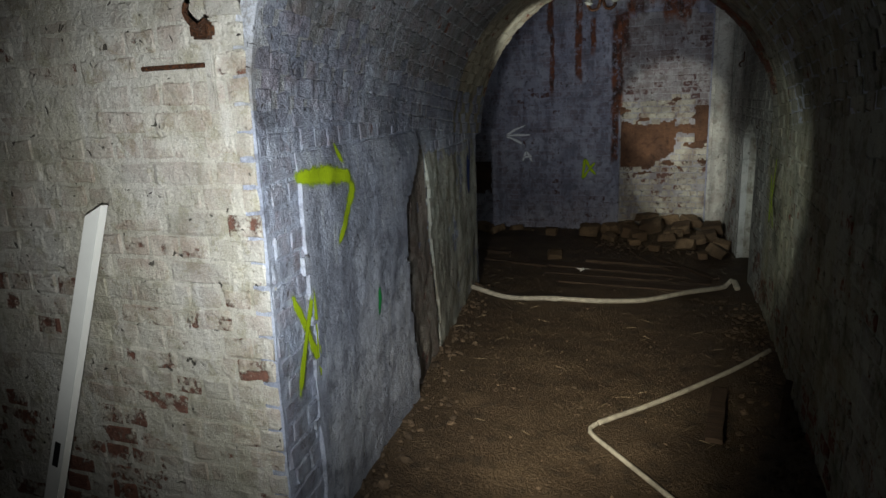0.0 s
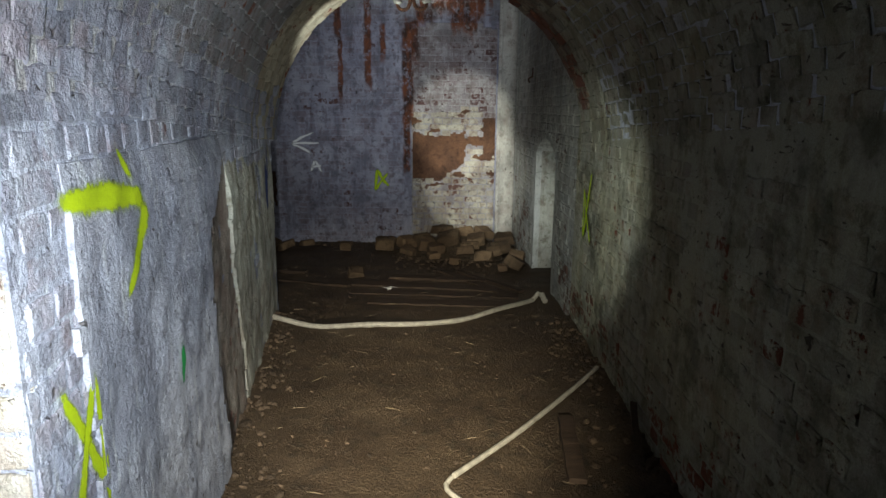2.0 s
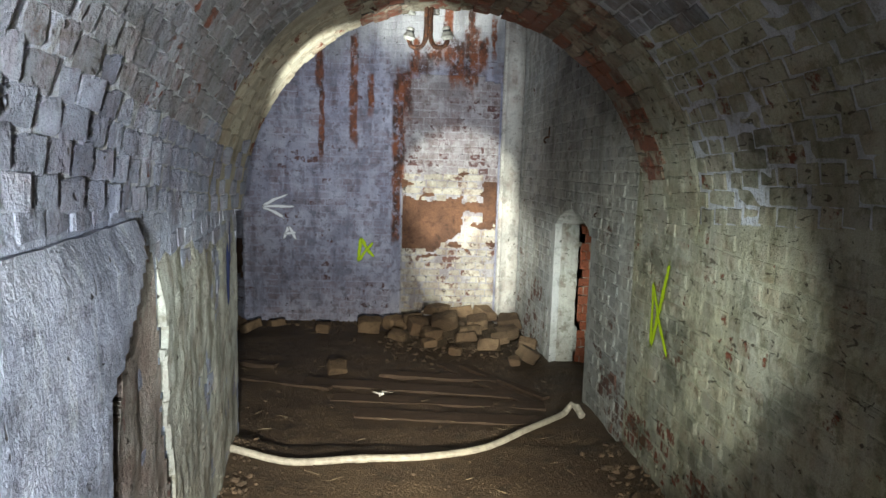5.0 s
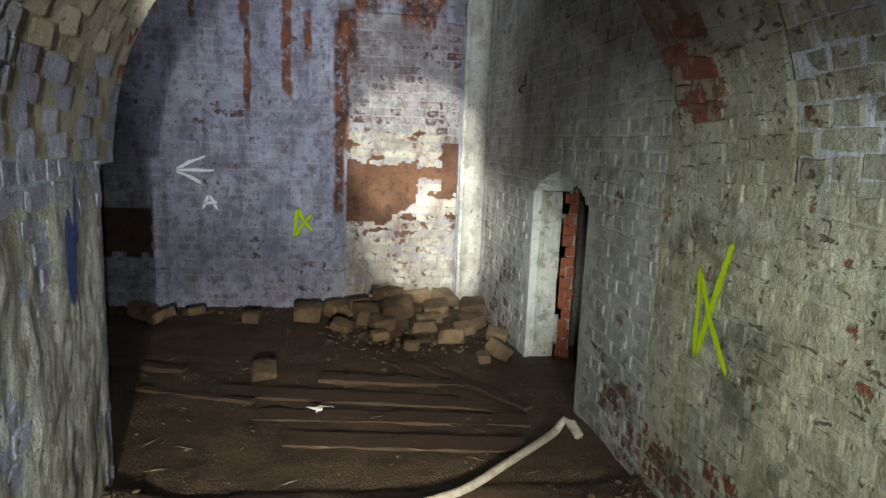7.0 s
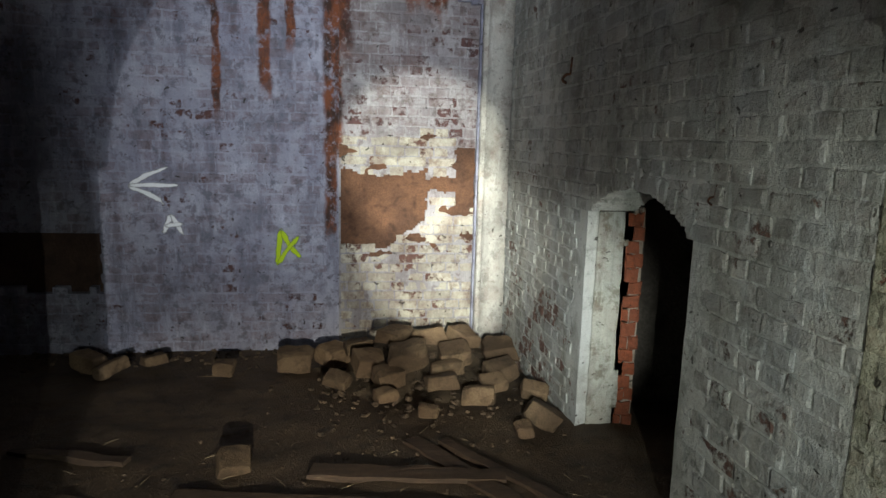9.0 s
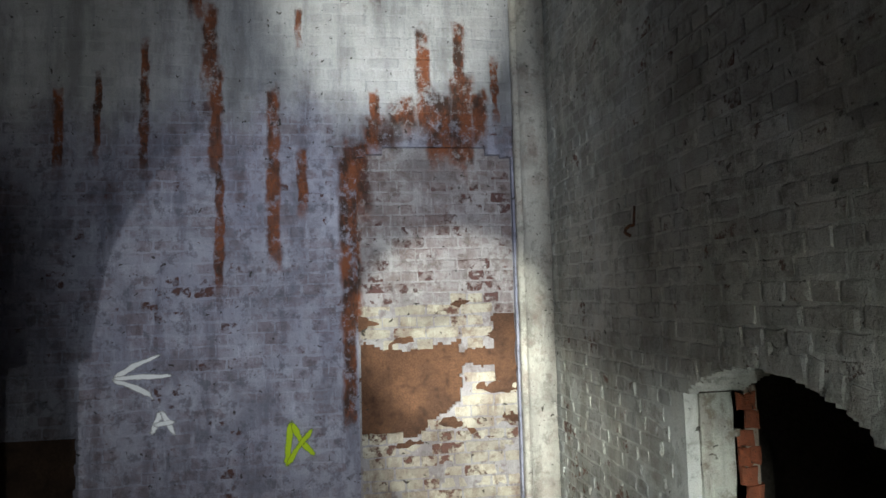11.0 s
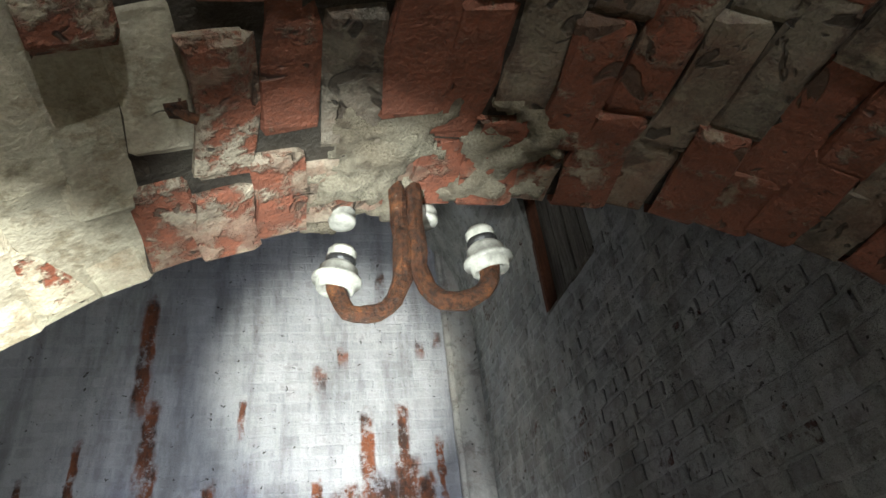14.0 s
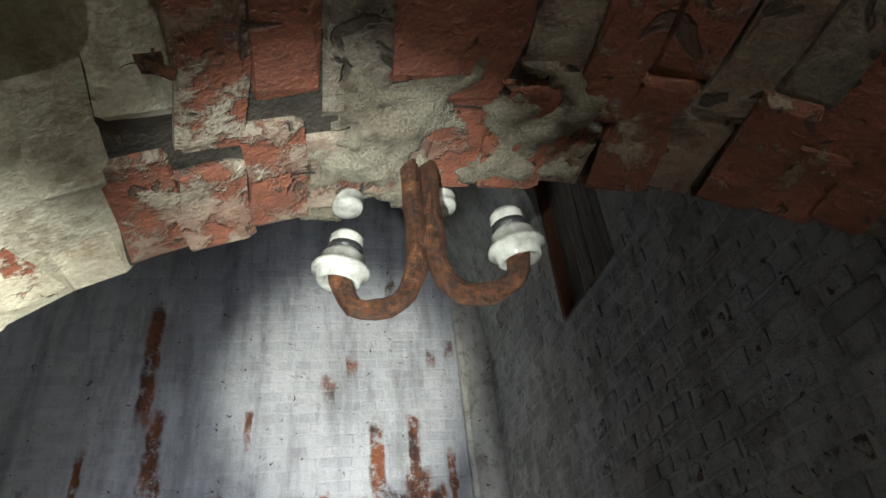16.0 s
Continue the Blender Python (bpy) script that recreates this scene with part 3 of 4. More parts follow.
def s_back_room(u, v):
    return basis((u, -2.6, v), (1, 0, 0), (0, 1, 0))


def s_room_left(u, v):
    return basis((-2.6, u, v), (0, -1, 0), (1, 0, 0))


obj("wall_back", sheet(s_back_room, span(-2.6, 2.0, 0.3), span(-0.1, 3.0, 0.3), 0.2), DARK, label="plain dark masonry wall", category="wall", kind="structure")
obj("wall_room_left", sheet(s_room_left, span(-2.6, FRONT + 0.24, 0.3), span(-0.1, 3.0, 0.3), 0.2), DARK, label="plain dark masonry wall", category="wall", kind="structure")
obj("wall_room_right", sheet(s_right, span(-2.6, FRONT, 0.3), span(1.6, 3.0, 0.2), 0.26), W_RIGHT[2], label="grey-green stained limewashed wall", category="wall", kind="structure")
obj("ceiling", box(-2.8, 2.26, -2.8, FRONT + 0.24, 3.0, 3.2), DARK, label="plain dark masonry ceiling", category="ceiling", kind="structure")

# the chamber
def under_chamber(x, z):
    return z < CSPRING or (x - CX) ** 2 + (z - CSPRING) ** 2 < (CR + 0.1) ** 2


wall_cross = obj("wall_cross", arch_wall(ARCH - 0.01, 1, 0.22, 0.16, -2.85, 2.25, 6.2), W_VAULT[2],
                 label="limewashed brick wall above the passage arch", category="wall", kind="structure")


def in_niche(y, z):
    return 6.15 < y < 6.78 and 3.35 < z < 4.40


def in_door(y, z):
    mid, half = (DOOR0 + DOOR1) / 2, (DOOR1 - DOOR0) / 2
    return abs(y - mid) < half and z < DOORTOP + 0.15 * (1 - ((y - mid) / half) ** 2)


us = sorted(set(span(ARCH, DOOR0, 0.06) + span(DOOR0, DOOR1, 0.02) + span(DOOR1, END, 0.06) + [6.15, 6.78]))
wall_side = obj("wall_side", sheet(s_side, us, sorted(set(span(-0.35, 3.35, 0.05) + span(1.10, 1.32, 0.012) + span(3.35, 4.40, 0.05) + span(4.40, CSPRING + CR * 1.25, 0.1))), 0.26, 0.005, lambda u, v: not in_door(u, v) and not in_niche(u, v)), W_SIDE[2],
                label="limewashed brick side wall curving up into the vault", category="wall", kind="structure")


def s_roof(u, v):
    return s_side(u, CSPRING + v)


roof = obj("vault_chamber", sheet(s_roof, span(ARCH, END, 0.12), span(CR * 1.25, CR * math.pi, 0.1), 0.24, 0.01), W_VAULT[2],
           label="high dark brick vault of the chamber", category="vault", kind="structure")


def s_far_left(u, v):
    return basis((CX - CR, u, v), (0, -1, 0), (1, 0, 0))


obj("wall_chamber_left", sheet(s_far_left, span(ARCH, END, 0.2), span(-0.35, CSPRING, 0.1), 0.24, 0.01), W_END[2],
    label="limewashed brick wall in deep shade", category="wall", kind="structure")

# end wall: a thick bed with a bricked-up, slightly sunk panel and a hole broken into its face
PX0, PX1, PTOP = 0.655, 1.70, 2.50


def in_panel(x, z):
    return PX0 < x < PX1 and z < PTOP + 0.05 * math.sin((x - PX0) / (PX1 - PX0) * math.pi)


def ragged(x, z, s=0.02):
    return s * noise.noise(Vector((x * 14, z * 14, 3.1)))


def in_patch(x, z):
    """The rough hole where brick facing has come away from brown stone."""
    q = ragged(x, z, 0.035)
    main = 0.66 < x < 1.335 + q and 0.645 + 0.75 * max(0, x - 1.02) + q < z < 1.25 + q - 0.04 * math.sin((x - 0.66) * 5)
    tongue = 1.30 < x < 1.56 and 1.09 + q < z < 1.20 + q
    side = 1.55 + q < x < 1.72 and 0.97 + q < z < 1.43 + q
    return main or tongue or side


def in_dark_patch(x, z):
    q = ragged(x, z, 0.03)
    return -1.95 + q < x < -1.05 + q and 0.32 + q < z < 0.76 + q


def s_panel(u, v):
    return basis((u, END + 0.045, v), (-1, 0, 0), (0, -1, 0))


wall_end = obj("wall_end", sheet(s_end, sorted(set(span(-2.8, PX0, 0.05) + span(PX0, PX1, 0.035) + span(PX1, 2.3, 0.05))), span(-0.35, 5.9, 0.05), 0.10, 0.003,
                                 lambda u, v: not in_panel(u, v) and not in_dark_patch(u, v) and under_chamber(u, v)), W_END[2],
               label="blue-grey limewashed brick end wall streaked with rust", category="wall", kind="structure")
wall_panel = obj("wall_panel", sheet(s_panel, span(PX0 - 0.06, PX1 + 0.05, 0.018), span(-0.35, PTOP + 0.15, 0.018), 0.05, 0.003, lambda u, v: not in_patch(u, v)), W_UPPER[2],
                 label="bricked-up opening with worn cream limewash", category="wall", kind="structure")
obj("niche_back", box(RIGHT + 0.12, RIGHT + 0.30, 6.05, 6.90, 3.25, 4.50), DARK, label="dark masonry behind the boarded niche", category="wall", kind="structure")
bm = box(-2.8, 2.3, END + 0.101, END + 0.35, -0.4, 6.2)
obj("wall_end_core", bm, DARK, label="dark masonry core of the end wall", category="wall", kind="structure")


def s_hole(u, v):
    d = 0.065 + 0.05 * noise.noise(Vector((u * 4, 1.0, v * 9))) + 0.02 * noise.noise(Vector((u * 17, 1.0, v * 25)))
    return basis((u, END + d, v), (-1, 0, 0), (0, -1, 0))


obj("exposed_stone", sheet(s_hole, span(0.60, 1.74, 0.02), span(0.50, 1.52, 0.02), 0.02, 0.004), BROWN, label="rough brown stone bared behind broken brick facing", category="stone", smooth=True)
obj("exposed_stone", sheet(lambda u, v: basis((u, END + 0.07 + 0.02 * noise.noise(Vector((u * 6, 2, v * 9))), v), (-1, 0, 0), (0, -1, 0)), span(-2.1, -0.98, 0.03), span(0.25, 0.84, 0.03), 0.02, 0.005),
    SHADED_BROWN, label="brown stone bared low in the end wall, coloured for shade", category="stone", smooth=True)

# rendered pilaster in the corner of the chamber
bm = box(1.715, 1.965, END - 0.10, END + 0.02, -0.35, 5.0)
bmesh.ops.bevel(bm, geom=[e for e in bm.edges if abs(e.verts[0].co.z - e.verts[1].co.z) > 1 and e.verts[0].co.y < END], offset=0.035, segments=4, affect="EDGES")
bmesh.ops.subdivide_edges(bm, edges=[e for e in bm.edges if abs(e.verts[0].co.z - e.verts[1].co.z) > 1], cuts=60, use_grid_fill=True)
jiggle(bm, 0.008, 5)
obj("pilaster", bm, WHITE_RENDER, label="pale rendered corner pilaster with worn edges", category="pilaster", kind="structure", smooth=True)

# reveals of the low doorway; the recess behind has its shade in dark wall colour
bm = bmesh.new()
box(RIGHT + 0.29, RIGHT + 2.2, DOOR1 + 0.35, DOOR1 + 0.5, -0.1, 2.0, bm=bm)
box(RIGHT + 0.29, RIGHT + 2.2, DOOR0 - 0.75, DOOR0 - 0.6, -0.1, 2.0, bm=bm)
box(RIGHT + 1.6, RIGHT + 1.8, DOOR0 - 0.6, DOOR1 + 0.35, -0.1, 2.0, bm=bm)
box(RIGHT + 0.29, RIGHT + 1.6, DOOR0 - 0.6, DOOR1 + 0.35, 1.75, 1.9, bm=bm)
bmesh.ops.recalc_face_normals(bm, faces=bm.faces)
obj("wall_recess", bm, DARK, label="walls of the low side recess, coloured dark for its shade", category="wall", kind="structure")


# ---- things of the passage ----
def ribbon(points, widths, surf, bm=None, lift=0.012, jag=0.25, seed=1):
    """A stroke of paint: a thin, ragged strip along points (u, v) of a wall's surface."""
    bm = bm or bmesh.new()
    cover = bm.verts.layers.float.new("cover")
    line = []
    for (a, wa), (b, wb) in zip(zip(points, widths), zip(points[1:], widths[1:])):
        k = max(2, int(math.dist(a, b) / 0.012))
        for i in range(k):
            t = i / k
            line.append((a[0] + (b[0] - a[0]) * t, a[1] + (b[1] - a[1]) * t, wa + (wb - wa) * t))
    line.append((*points[-1], widths[-1]))
    rows = []
    for i, (u, v, w) in enumerate(line):
        n0, n1 = line[max(i - 1, 0)], line[min(i + 1, len(line) - 1)]
        du, dv = n1[0] - n0[0], n1[1] - n0[1]
        q = math.hypot(du, dv) or 1
        nu, nv = -dv / q, du / q
        row = []
        fade = min(1.0, 0.25 + min(i, len(line) - 1 - i) / 5)
        for side, full in ((-1.3, 0.0), (-0.75, 0.5), (-0.25, 0.95), (0.25, 0.95), (0.75, 0.5), (1.3, 0.0)):
            h = w / 2 * side * (1 + jag * noise.noise(Vector((i * 0.22, side * 9, seed))))
            v_ = bm.verts.new(surf(u + nu * h, v + nv * h) @ Vector((0, lift, 0)))
            v_[cover] = full * fade
            row.append(v_)
        rows.append(row)
    for a, b in zip(rows, rows[1:]):
        for k in range(5):
            bm.faces.new((a[k], a[k + 1], b[k + 1], b[k]))
    return bm


def paint(name, strokes, surf, mat, label, lift=0.012, seed=1, jag=0.25, swell=1.45):
    mark = new(name)
    tagged(mark, label, "graffiti")
    for i, (pts, ws) in enumerate(strokes):
        bm = ribbon(pts, [w * swell for w in ws], surf, None, lift + 0.001 * i, jag, seed + i)
        bmesh.ops.recalc_face_normals(bm, faces=bm.faces)
        part("stroke", bm, mat, mark)
    return mark


def coat_depth(u, v):
    return (0.014 + 0.034 * max(0.0, min(1.0, (u - 1.8) / 0.7))) * max(0.0, min(1.0, (1.47 - v) / 0.14))


def s_coat(u, v):
    """The face of the render coat on the passage's left-hand wall."""
    m = s_left(u, v) @ pose(0, coat_depth(u, v), 0)
    nrm = m.to_3x3() @ Vector((0, 1, 0))
    p = m.translation
    d = 0.006 * (noise.noise(p * 2.1) + 0.6 * noise.noise(p * 9.0))
    d += 0.006 * noise.noise_vector((p + nrm * d) * 11 + Vector((1, 0, 0))).dot(nrm)
    return m @ pose(0, d, 0)


paint("spray_arrow", [([(1.28, 1.352), (1.48, 1.340), (1.67, 1.320), (1.79, 1.292)], [0.055, 0.08, 0.08, 0.065]),
                      ([(1.645, 1.455), (1.68, 1.40), (1.72, 1.345)], [0.03, 0.04, 0.045]),
                      ([(1.79, 1.305), (1.76, 1.235), (1.69, 1.155), (1.60, 1.06)], [0.08, 0.075, 0.06, 0.04])], s_coat, LIME,
      "lime green sprayed hooked arrow on the passage wall", 0.006, 3, swell=1.0)
paint("spray_cross", [([(1.20, 1.01), (1.27, 0.90), (1.33, 0.79), (1.39, 0.68)], [0.025, 0.03, 0.03, 0.035]),
                      ([(1.365, 0.98), (1.30, 0.87), (1.24, 0.76), (1.20, 0.66)], [0.025, 0.028, 0.03, 0.03]),
                      ([(1.365, 0.985), (1.368, 0.83), (1.372, 0.66)], [0.02, 0.022, 0.025])], s_left, LIME, "lime green sprayed cross low on the passage wall", 0.013, 7)
paint("spray_cross", [([(4.11, 1.17), (4.20, 0.92), (4.28, 0.70)], [0.03, 0.035, 0.03]), ([(4.31, 1.05), (4.20, 0.86), (4.06, 0.70)], [0.025, 0.03, 0.025]),
                      ([(4.30, 1.06), (4.285, 0.88), (4.28, 0.70)], [0.025, 0.028, 0.03])], s_right, LIME, "thin lime green sprayed cross on grey-green wall", 0.020, 11)
paint("spray_cross", [([(0.195, 0.50), (0.21, 0.65), (0.225, 0.80)], [0.03, 0.035, 0.03]), ([(0.225, 0.80), (0.29, 0.66), (0.385, 0.565)], [0.03, 0.035, 0.03]),
                      ([(0.365, 0.745), (0.29, 0.66), (0.195, 0.515)], [0.03, 0.03, 0.03])], s_end, LIME,
      "small lime green sprayed cross on the end wall", 0.016, 13)
paint("chalk_arrow", [([(-0.56, 1.235), (-0.70, 1.18), (-0.84, 1.098)], [0.016, 0.022, 0.024]), ([(-0.48, 1.105), (-0.66, 1.105), (-0.84, 1.098)], [0.016, 0.022, 0.024]),
                      ([(-0.84, 1.09), (-0.72, 1.05), (-0.63, 1.00), (-0.60, 0.965)], [0.022, 0.024, 0.022, 0.014])], s_end, CHALK, "white chalk arrow on the end wall", 0.015, 17, 0.5)
paint("chalk_letter", [([(-0.61, 0.755), (-0.55, 0.90)], [0.024, 0.026]), ([(-0.55, 0.90), (-0.47, 0.735)], [0.026, 0.024]), ([(-0.60, 0.81), (-0.46, 0.825)], [0.022, 0.022])],
      s_end, CHALK, "white chalk letter A on the end wall", 0.015, 19, 0.5)
paint("spray_dab", [([(1.99, 0.82), (2.00, 0.74), (1.98, 0.66)], [0.02, 0.035, 0.015])], s_coat, GREEN_PAINT, "small green paint dab on grey render", 0.006, 23)
paint("spray_smear", [([(4.30, 1.20), (4.32, 1.02), (4.31, 0.86)], [0.05, 0.11, 0.05]), ([(4.38, 1.30), (4.37, 1.05)], [0.02, 0.07])], s_left, BLUE_PAINT,
      "dark blue paint smear near the arch edge", 0.022, 29, 0.5)


def slab(name, outline, surf, thick, mat, label, category, seed=1, rag=0.02, step=0.03):
    """A coat of render left on a wall: everything inside outline(u, v), with a broken edge."""
    (u0, u1, v0, v1), inside = outline
    deep = thick if callable(thick) else (lambda u, v: thick)
    bm = sheet(lambda u, v: surf(u, v) @ pose(0, deep(u, v), 0), span(u0, u1, step), span(v0, v1, step), 0.02, 0.006, inside)
    for v in bm.verts:
        v.co += 0.006 * noise.noise_vector(v.co * 11 + Vector((seed, 0, 0)))
    return obj(name, bm, mat, label=label, category=category, kind="structure", smooth=False)


def wob(v, s, k=0.0):
    return 0.06 * noise.noise(Vector((k, v * 3.0, s))) + 0.03 * noise.noise(Vector((k, v * 11.0, s)))


slab("render_coat", ((1.28, 3.10, 0.02, 1.60), lambda u, v: u > 1.34 + wob(v, 1) and u < split(v)[0] and v < 1.43 + 0.15 * wob(u, 3)), s_left, coat_depth, RENDER,
     "blue-grey lime render peeling from brick", "render", 1)
def thin_top(v, top):
    return max(0.0, min(1.0, (top - v) / 0.16))


slab("render_strip", ((2.94, ARCH + 0.10, 0.03, 1.36), lambda u, v: split(v)[1] + 0.035 < u < ARCH + 0.05 + wob(v, 6) * 0.6 and v < 1.33 + wob(u, 8) * 0.4), s_left,
     lambda u, v: (0.010 + 0.010 * max(0.0, min(1.0, (3.75 - u) / 0.5)) + 0.012 * noise.noise(Vector((u * 5, v * 2.2, 3))) + 0.006 * noise.noise(Vector((u * 19, v * 8, 3)))) * thin_top(v, 1.30) - 0.002, WORN_RENDER,
     "standing strip of pale broken render", "render", 5, step=0.022)
slab("render_strip", ((2.42, 3.24, 0.03, 1.36), lambda u, v: not in_crack(u, v) and split(v)[0] + 0.14 < u < split(v)[1] - 0.03 and v < 1.33 + wob(u, 7)), s_left, lambda u, v: (0.016 + 0.016 * noise.noise(Vector((u * 7, v * 2.5, 4)))) * thin_top(v, 1.36), BROKEN,
     "cracked grey-brown render behind a broken edge", "render", 9, step=0.02)

# iron bracket let into the front wall
bracket = new("iron_bracket")
tagged(bracket, "rusty iron hook bracket let into limewashed brick", "bracket")
bracket.location = (0.195, FRONT, 1.775)
part("shank", jiggle(box(-0.028, 0.032, -0.035, 0.02, -0.022, 0.02, 0.008), 0.006, 30), RUST, bracket)
part("hook", tube([(0.005, -0.03, 0.0), (-0.004, -0.05, 0.018), (-0.018, -0.055, 0.04), (-0.014, -0.05, 0.066)], 0.008, 8, rough=0.003), RUST, bracket)
part("prong", tube([(0.0, -0.03, 0.01), (0.025, -0.045, 0.012), (0.04, -0.045, 0.026)], 0.007, 8, rough=0.003), RUST, bracket)
# A dark rusty strip is added here for the shaded slot in the brick.
part("slot_strip", jiggle(box(-0.235, 0.0, -0.010, 0.01, -0.095, -0.082, 0.003), 0.003, 14), RUST, bracket, "dark strip standing in for a shaded slot")
part("back_plate", box(-0.008, 0.020, -0.014, 0.01, -0.22, -0.03, 0.005), WHITE_RENDER, bracket, "limewashed iron strip")

# white plastic trunking leaning against the front wall
trunk = new("plastic_trunking")
tagged(trunk, "length of white plastic trunking leaning against brick", "trunking")
bm = bmesh.new()
for x0, x1, y0, y1 in ((-0.026, 0.026, -0.004, 0.0), (-0.026, -0.022, 0.0, 0.022), (0.022, 0.026, 0.0, 0.022)):
    box(x0, x1, y0, y1, 0.0, 1.34, bm=bm)
for v in bm.verts:
    if v.co.z > 1:
        v.co.z += v.co.x * 0.9
bmesh.ops.recalc_face_normals(bm, faces=bm.faces)
part("channel", bm, PLASTIC, trunk)
part("mark", box(-0.012, 0.010, -0.006, -0.004, 0.52, 0.60), BLACK, trunk, "black printed mark")
trunk.matrix_world = pose(-0.485, 0.79, 0.0, -8.4, 13.2, 0)

# pipe lying across the mouth of the passage, and a second one nearer the front
pipe = new("floor_pipe")
tagged(pipe, "dirty white plastic pipe lying curved across the floor", "pipe")
ends_ = [(-1.2, 4.86), (-0.75, 4.66), (-0.24, 4.46), (0.15, 4.40), (0.52, 4.42), (0.87, 4.47), (1.20, 4.61), (1.48, 4.85), (1.69, 5.07), (1.80, 5.19)]
part("tube", tube([(x, y, floor_z(x, y) + 0.022) for x, y in ends_] + [(1.845, 5.205, 0.05), (1.875, 5.15, 0.03)], 0.019, 10, rough=0.001), HOSE, pipe)
part("end_fitting", tube([(1.868, 5.165, 0.05), (1.885, 5.09, 0.015)], 0.024, 10), HOSE, pipe)
part("collar", tube([(0.50, 4.419, floor_z(0.5, 4.42) + 0.022), (0.56, 4.421, floor_z(0.56, 4.42) + 0.022)], 0.022, 10), HOSE, pipe)
rail = new("bent_pipe")
tagged(rail, "thin bent plastic pipe on the earth floor", "pipe")
pts_ = [(1.96, 3.62), (1.75, 3.36), (1.40, 2.90), (1.10, 2.53)]
part("tube", tube([(x, y, floor_z(x, y) + 0.018) for x, y in pts_], 0.013, 8), HOSE, rail)
pts_ = [(1.09, 2.52), (1.07, 2.44), (1.20, 2.28), (1.45, 1.98), (1.62, 1.78)]
part("tail", tube([(x, y, floor_z(x, y) + 0.016) for x, y in pts_], 0.011, 8), HOSE, rail)

# timber lying on the floor
def plank(name, a, b, wide, thick, label, lift=0.0, mat=OLD_WOOD, seed=0):
    a, b = Vector(a), Vector(b)
    d = b - a
    L = d.length
    bm = box(0, L, -wide / 2, wide / 2, 0, thick)
    bmesh.ops.subdivide_edges(bm, edges=[e for e in bm.edges if abs(e.verts[0].co.x - e.verts[1].co.x) > 0.5 * L], cuts=14, use_grid_fill=True)
    for v in bm.verts:
        end = min(v.co.x, L - v.co.x) < 0.01
        v.co += 0.010 * noise.noise_vector(v.co * 7 + Vector((seed, seed * 3, 0))) + (Vector((0.05 * noise.noise(Vector((seed, v.co.y * 30, 1))), 0, 0)) if end else Vector())
    ob = obj(name, bm, mat, label=label, category="plank", group="timbers on the floor")
    ang = math.atan2(d.y, d.x)
    ob.matrix_world = Matrix.Translation(a + Vector((0, 0, lift))) @ Euler((0, -math.asin(d.z / L), ang)).to_matrix().to_4x4()
    return ob


plank("plank", (1.66, 3.03, 0.03), (1.61, 2.46, 0.03), 0.07, 0.025, "narrow dark board lying on earth floor", seed=1)
plank("stick", (1.90, 2.64, 0.06), (1.97, 2.93, 0.16), 0.03, 0.02, "short charred stick propped against the wall", seed=2)
for k, (a, b, w) in enumerate((((0.0, 5.92), (1.55, 5.62), 0.16), ((0.25, 5.55), (1.70, 5.36), 0.14), ((0.55, 6.12), (1.45, 5.98), 0.11), ((0.45, 5.22), (1.60, 5.02), 0.15),
                               ((1.05, 6.45), (1.62, 5.42), 0.10), ((1.22, 6.40), (1.75, 5.55), 0.06), ((-0.5, 6.0), (0.2, 5.72), 0.05), ((-0.9, 6.5), (-0.3, 6.3), 0.06))):
    plank("plank", (*a, floor_z(*a) - 0.030 + 0.004 * (k % 3)), (*b, floor_z(*b) - 0.026), w, 0.045, "rotten dark floorboard half sunk in earth", seed=3 + k)


# ---- rubble ----
def stone(size, seed, flat=0.8):
    """An angular broken block: the hull of a few points pressed towards a box, its edges chipped."""
    q = random.Random(seed)
    bm = bmesh.new()
    for sx in (-1, 1):
        for sy in (-1, 1):
            for sz in (-1, 1):
                for axis in range(3) if q.random() < 0.45 else (3,):      # some corners are broken off
                    c = [sx * q.uniform(0.78, 1.0), sy * q.uniform(0.72, 1.0), sz * q.uniform(0.75, 1.0)]
                    if axis < 3:
                        c[axis] *= q.uniform(0.35, 0.8)
                    bm.verts.new((c[0] * size[0], c[1] * size[1], c[2] * size[2] * flat))
    bmesh.ops.convex_hull(bm, input=bm.verts)
    bmesh.ops.delete(bm, geom=[v for v in bm.verts if not v.link_faces], context="VERTS")
    bmesh.ops.bevel(bm, geom=list(bm.edges), offset=0.006, segments=1, affect="EDGES")
    bmesh.ops.subdivide_edges(bm, edges=[e for e in bm.edges if e.calc_length() > 0.03], cuts=2, use_grid_fill=True)
    bmesh.ops.triangulate(bm, faces=bm.faces)
    bmesh.ops.recalc_face_normals(bm, faces=bm.faces)
    for v in bm.verts:
        v.co += 0.10 * max(size) * noise.noise_vector(v.co * 9 + Vector((seed * 3.7, 0, 0))) + 0.05 * max(size) * noise.noise_vector(v.co * 30)
    return bm


def rock(x, y, z, size, seed, label, turn=0.0, group="rubble at the end wall", tip=0.0):
    ob = obj("stone", stone(size, seed), STONE, label=label, category="stone", group=group)
    ob.matrix_world = pose(x, y, z, tip, tip * 0.5, turn)
    return ob


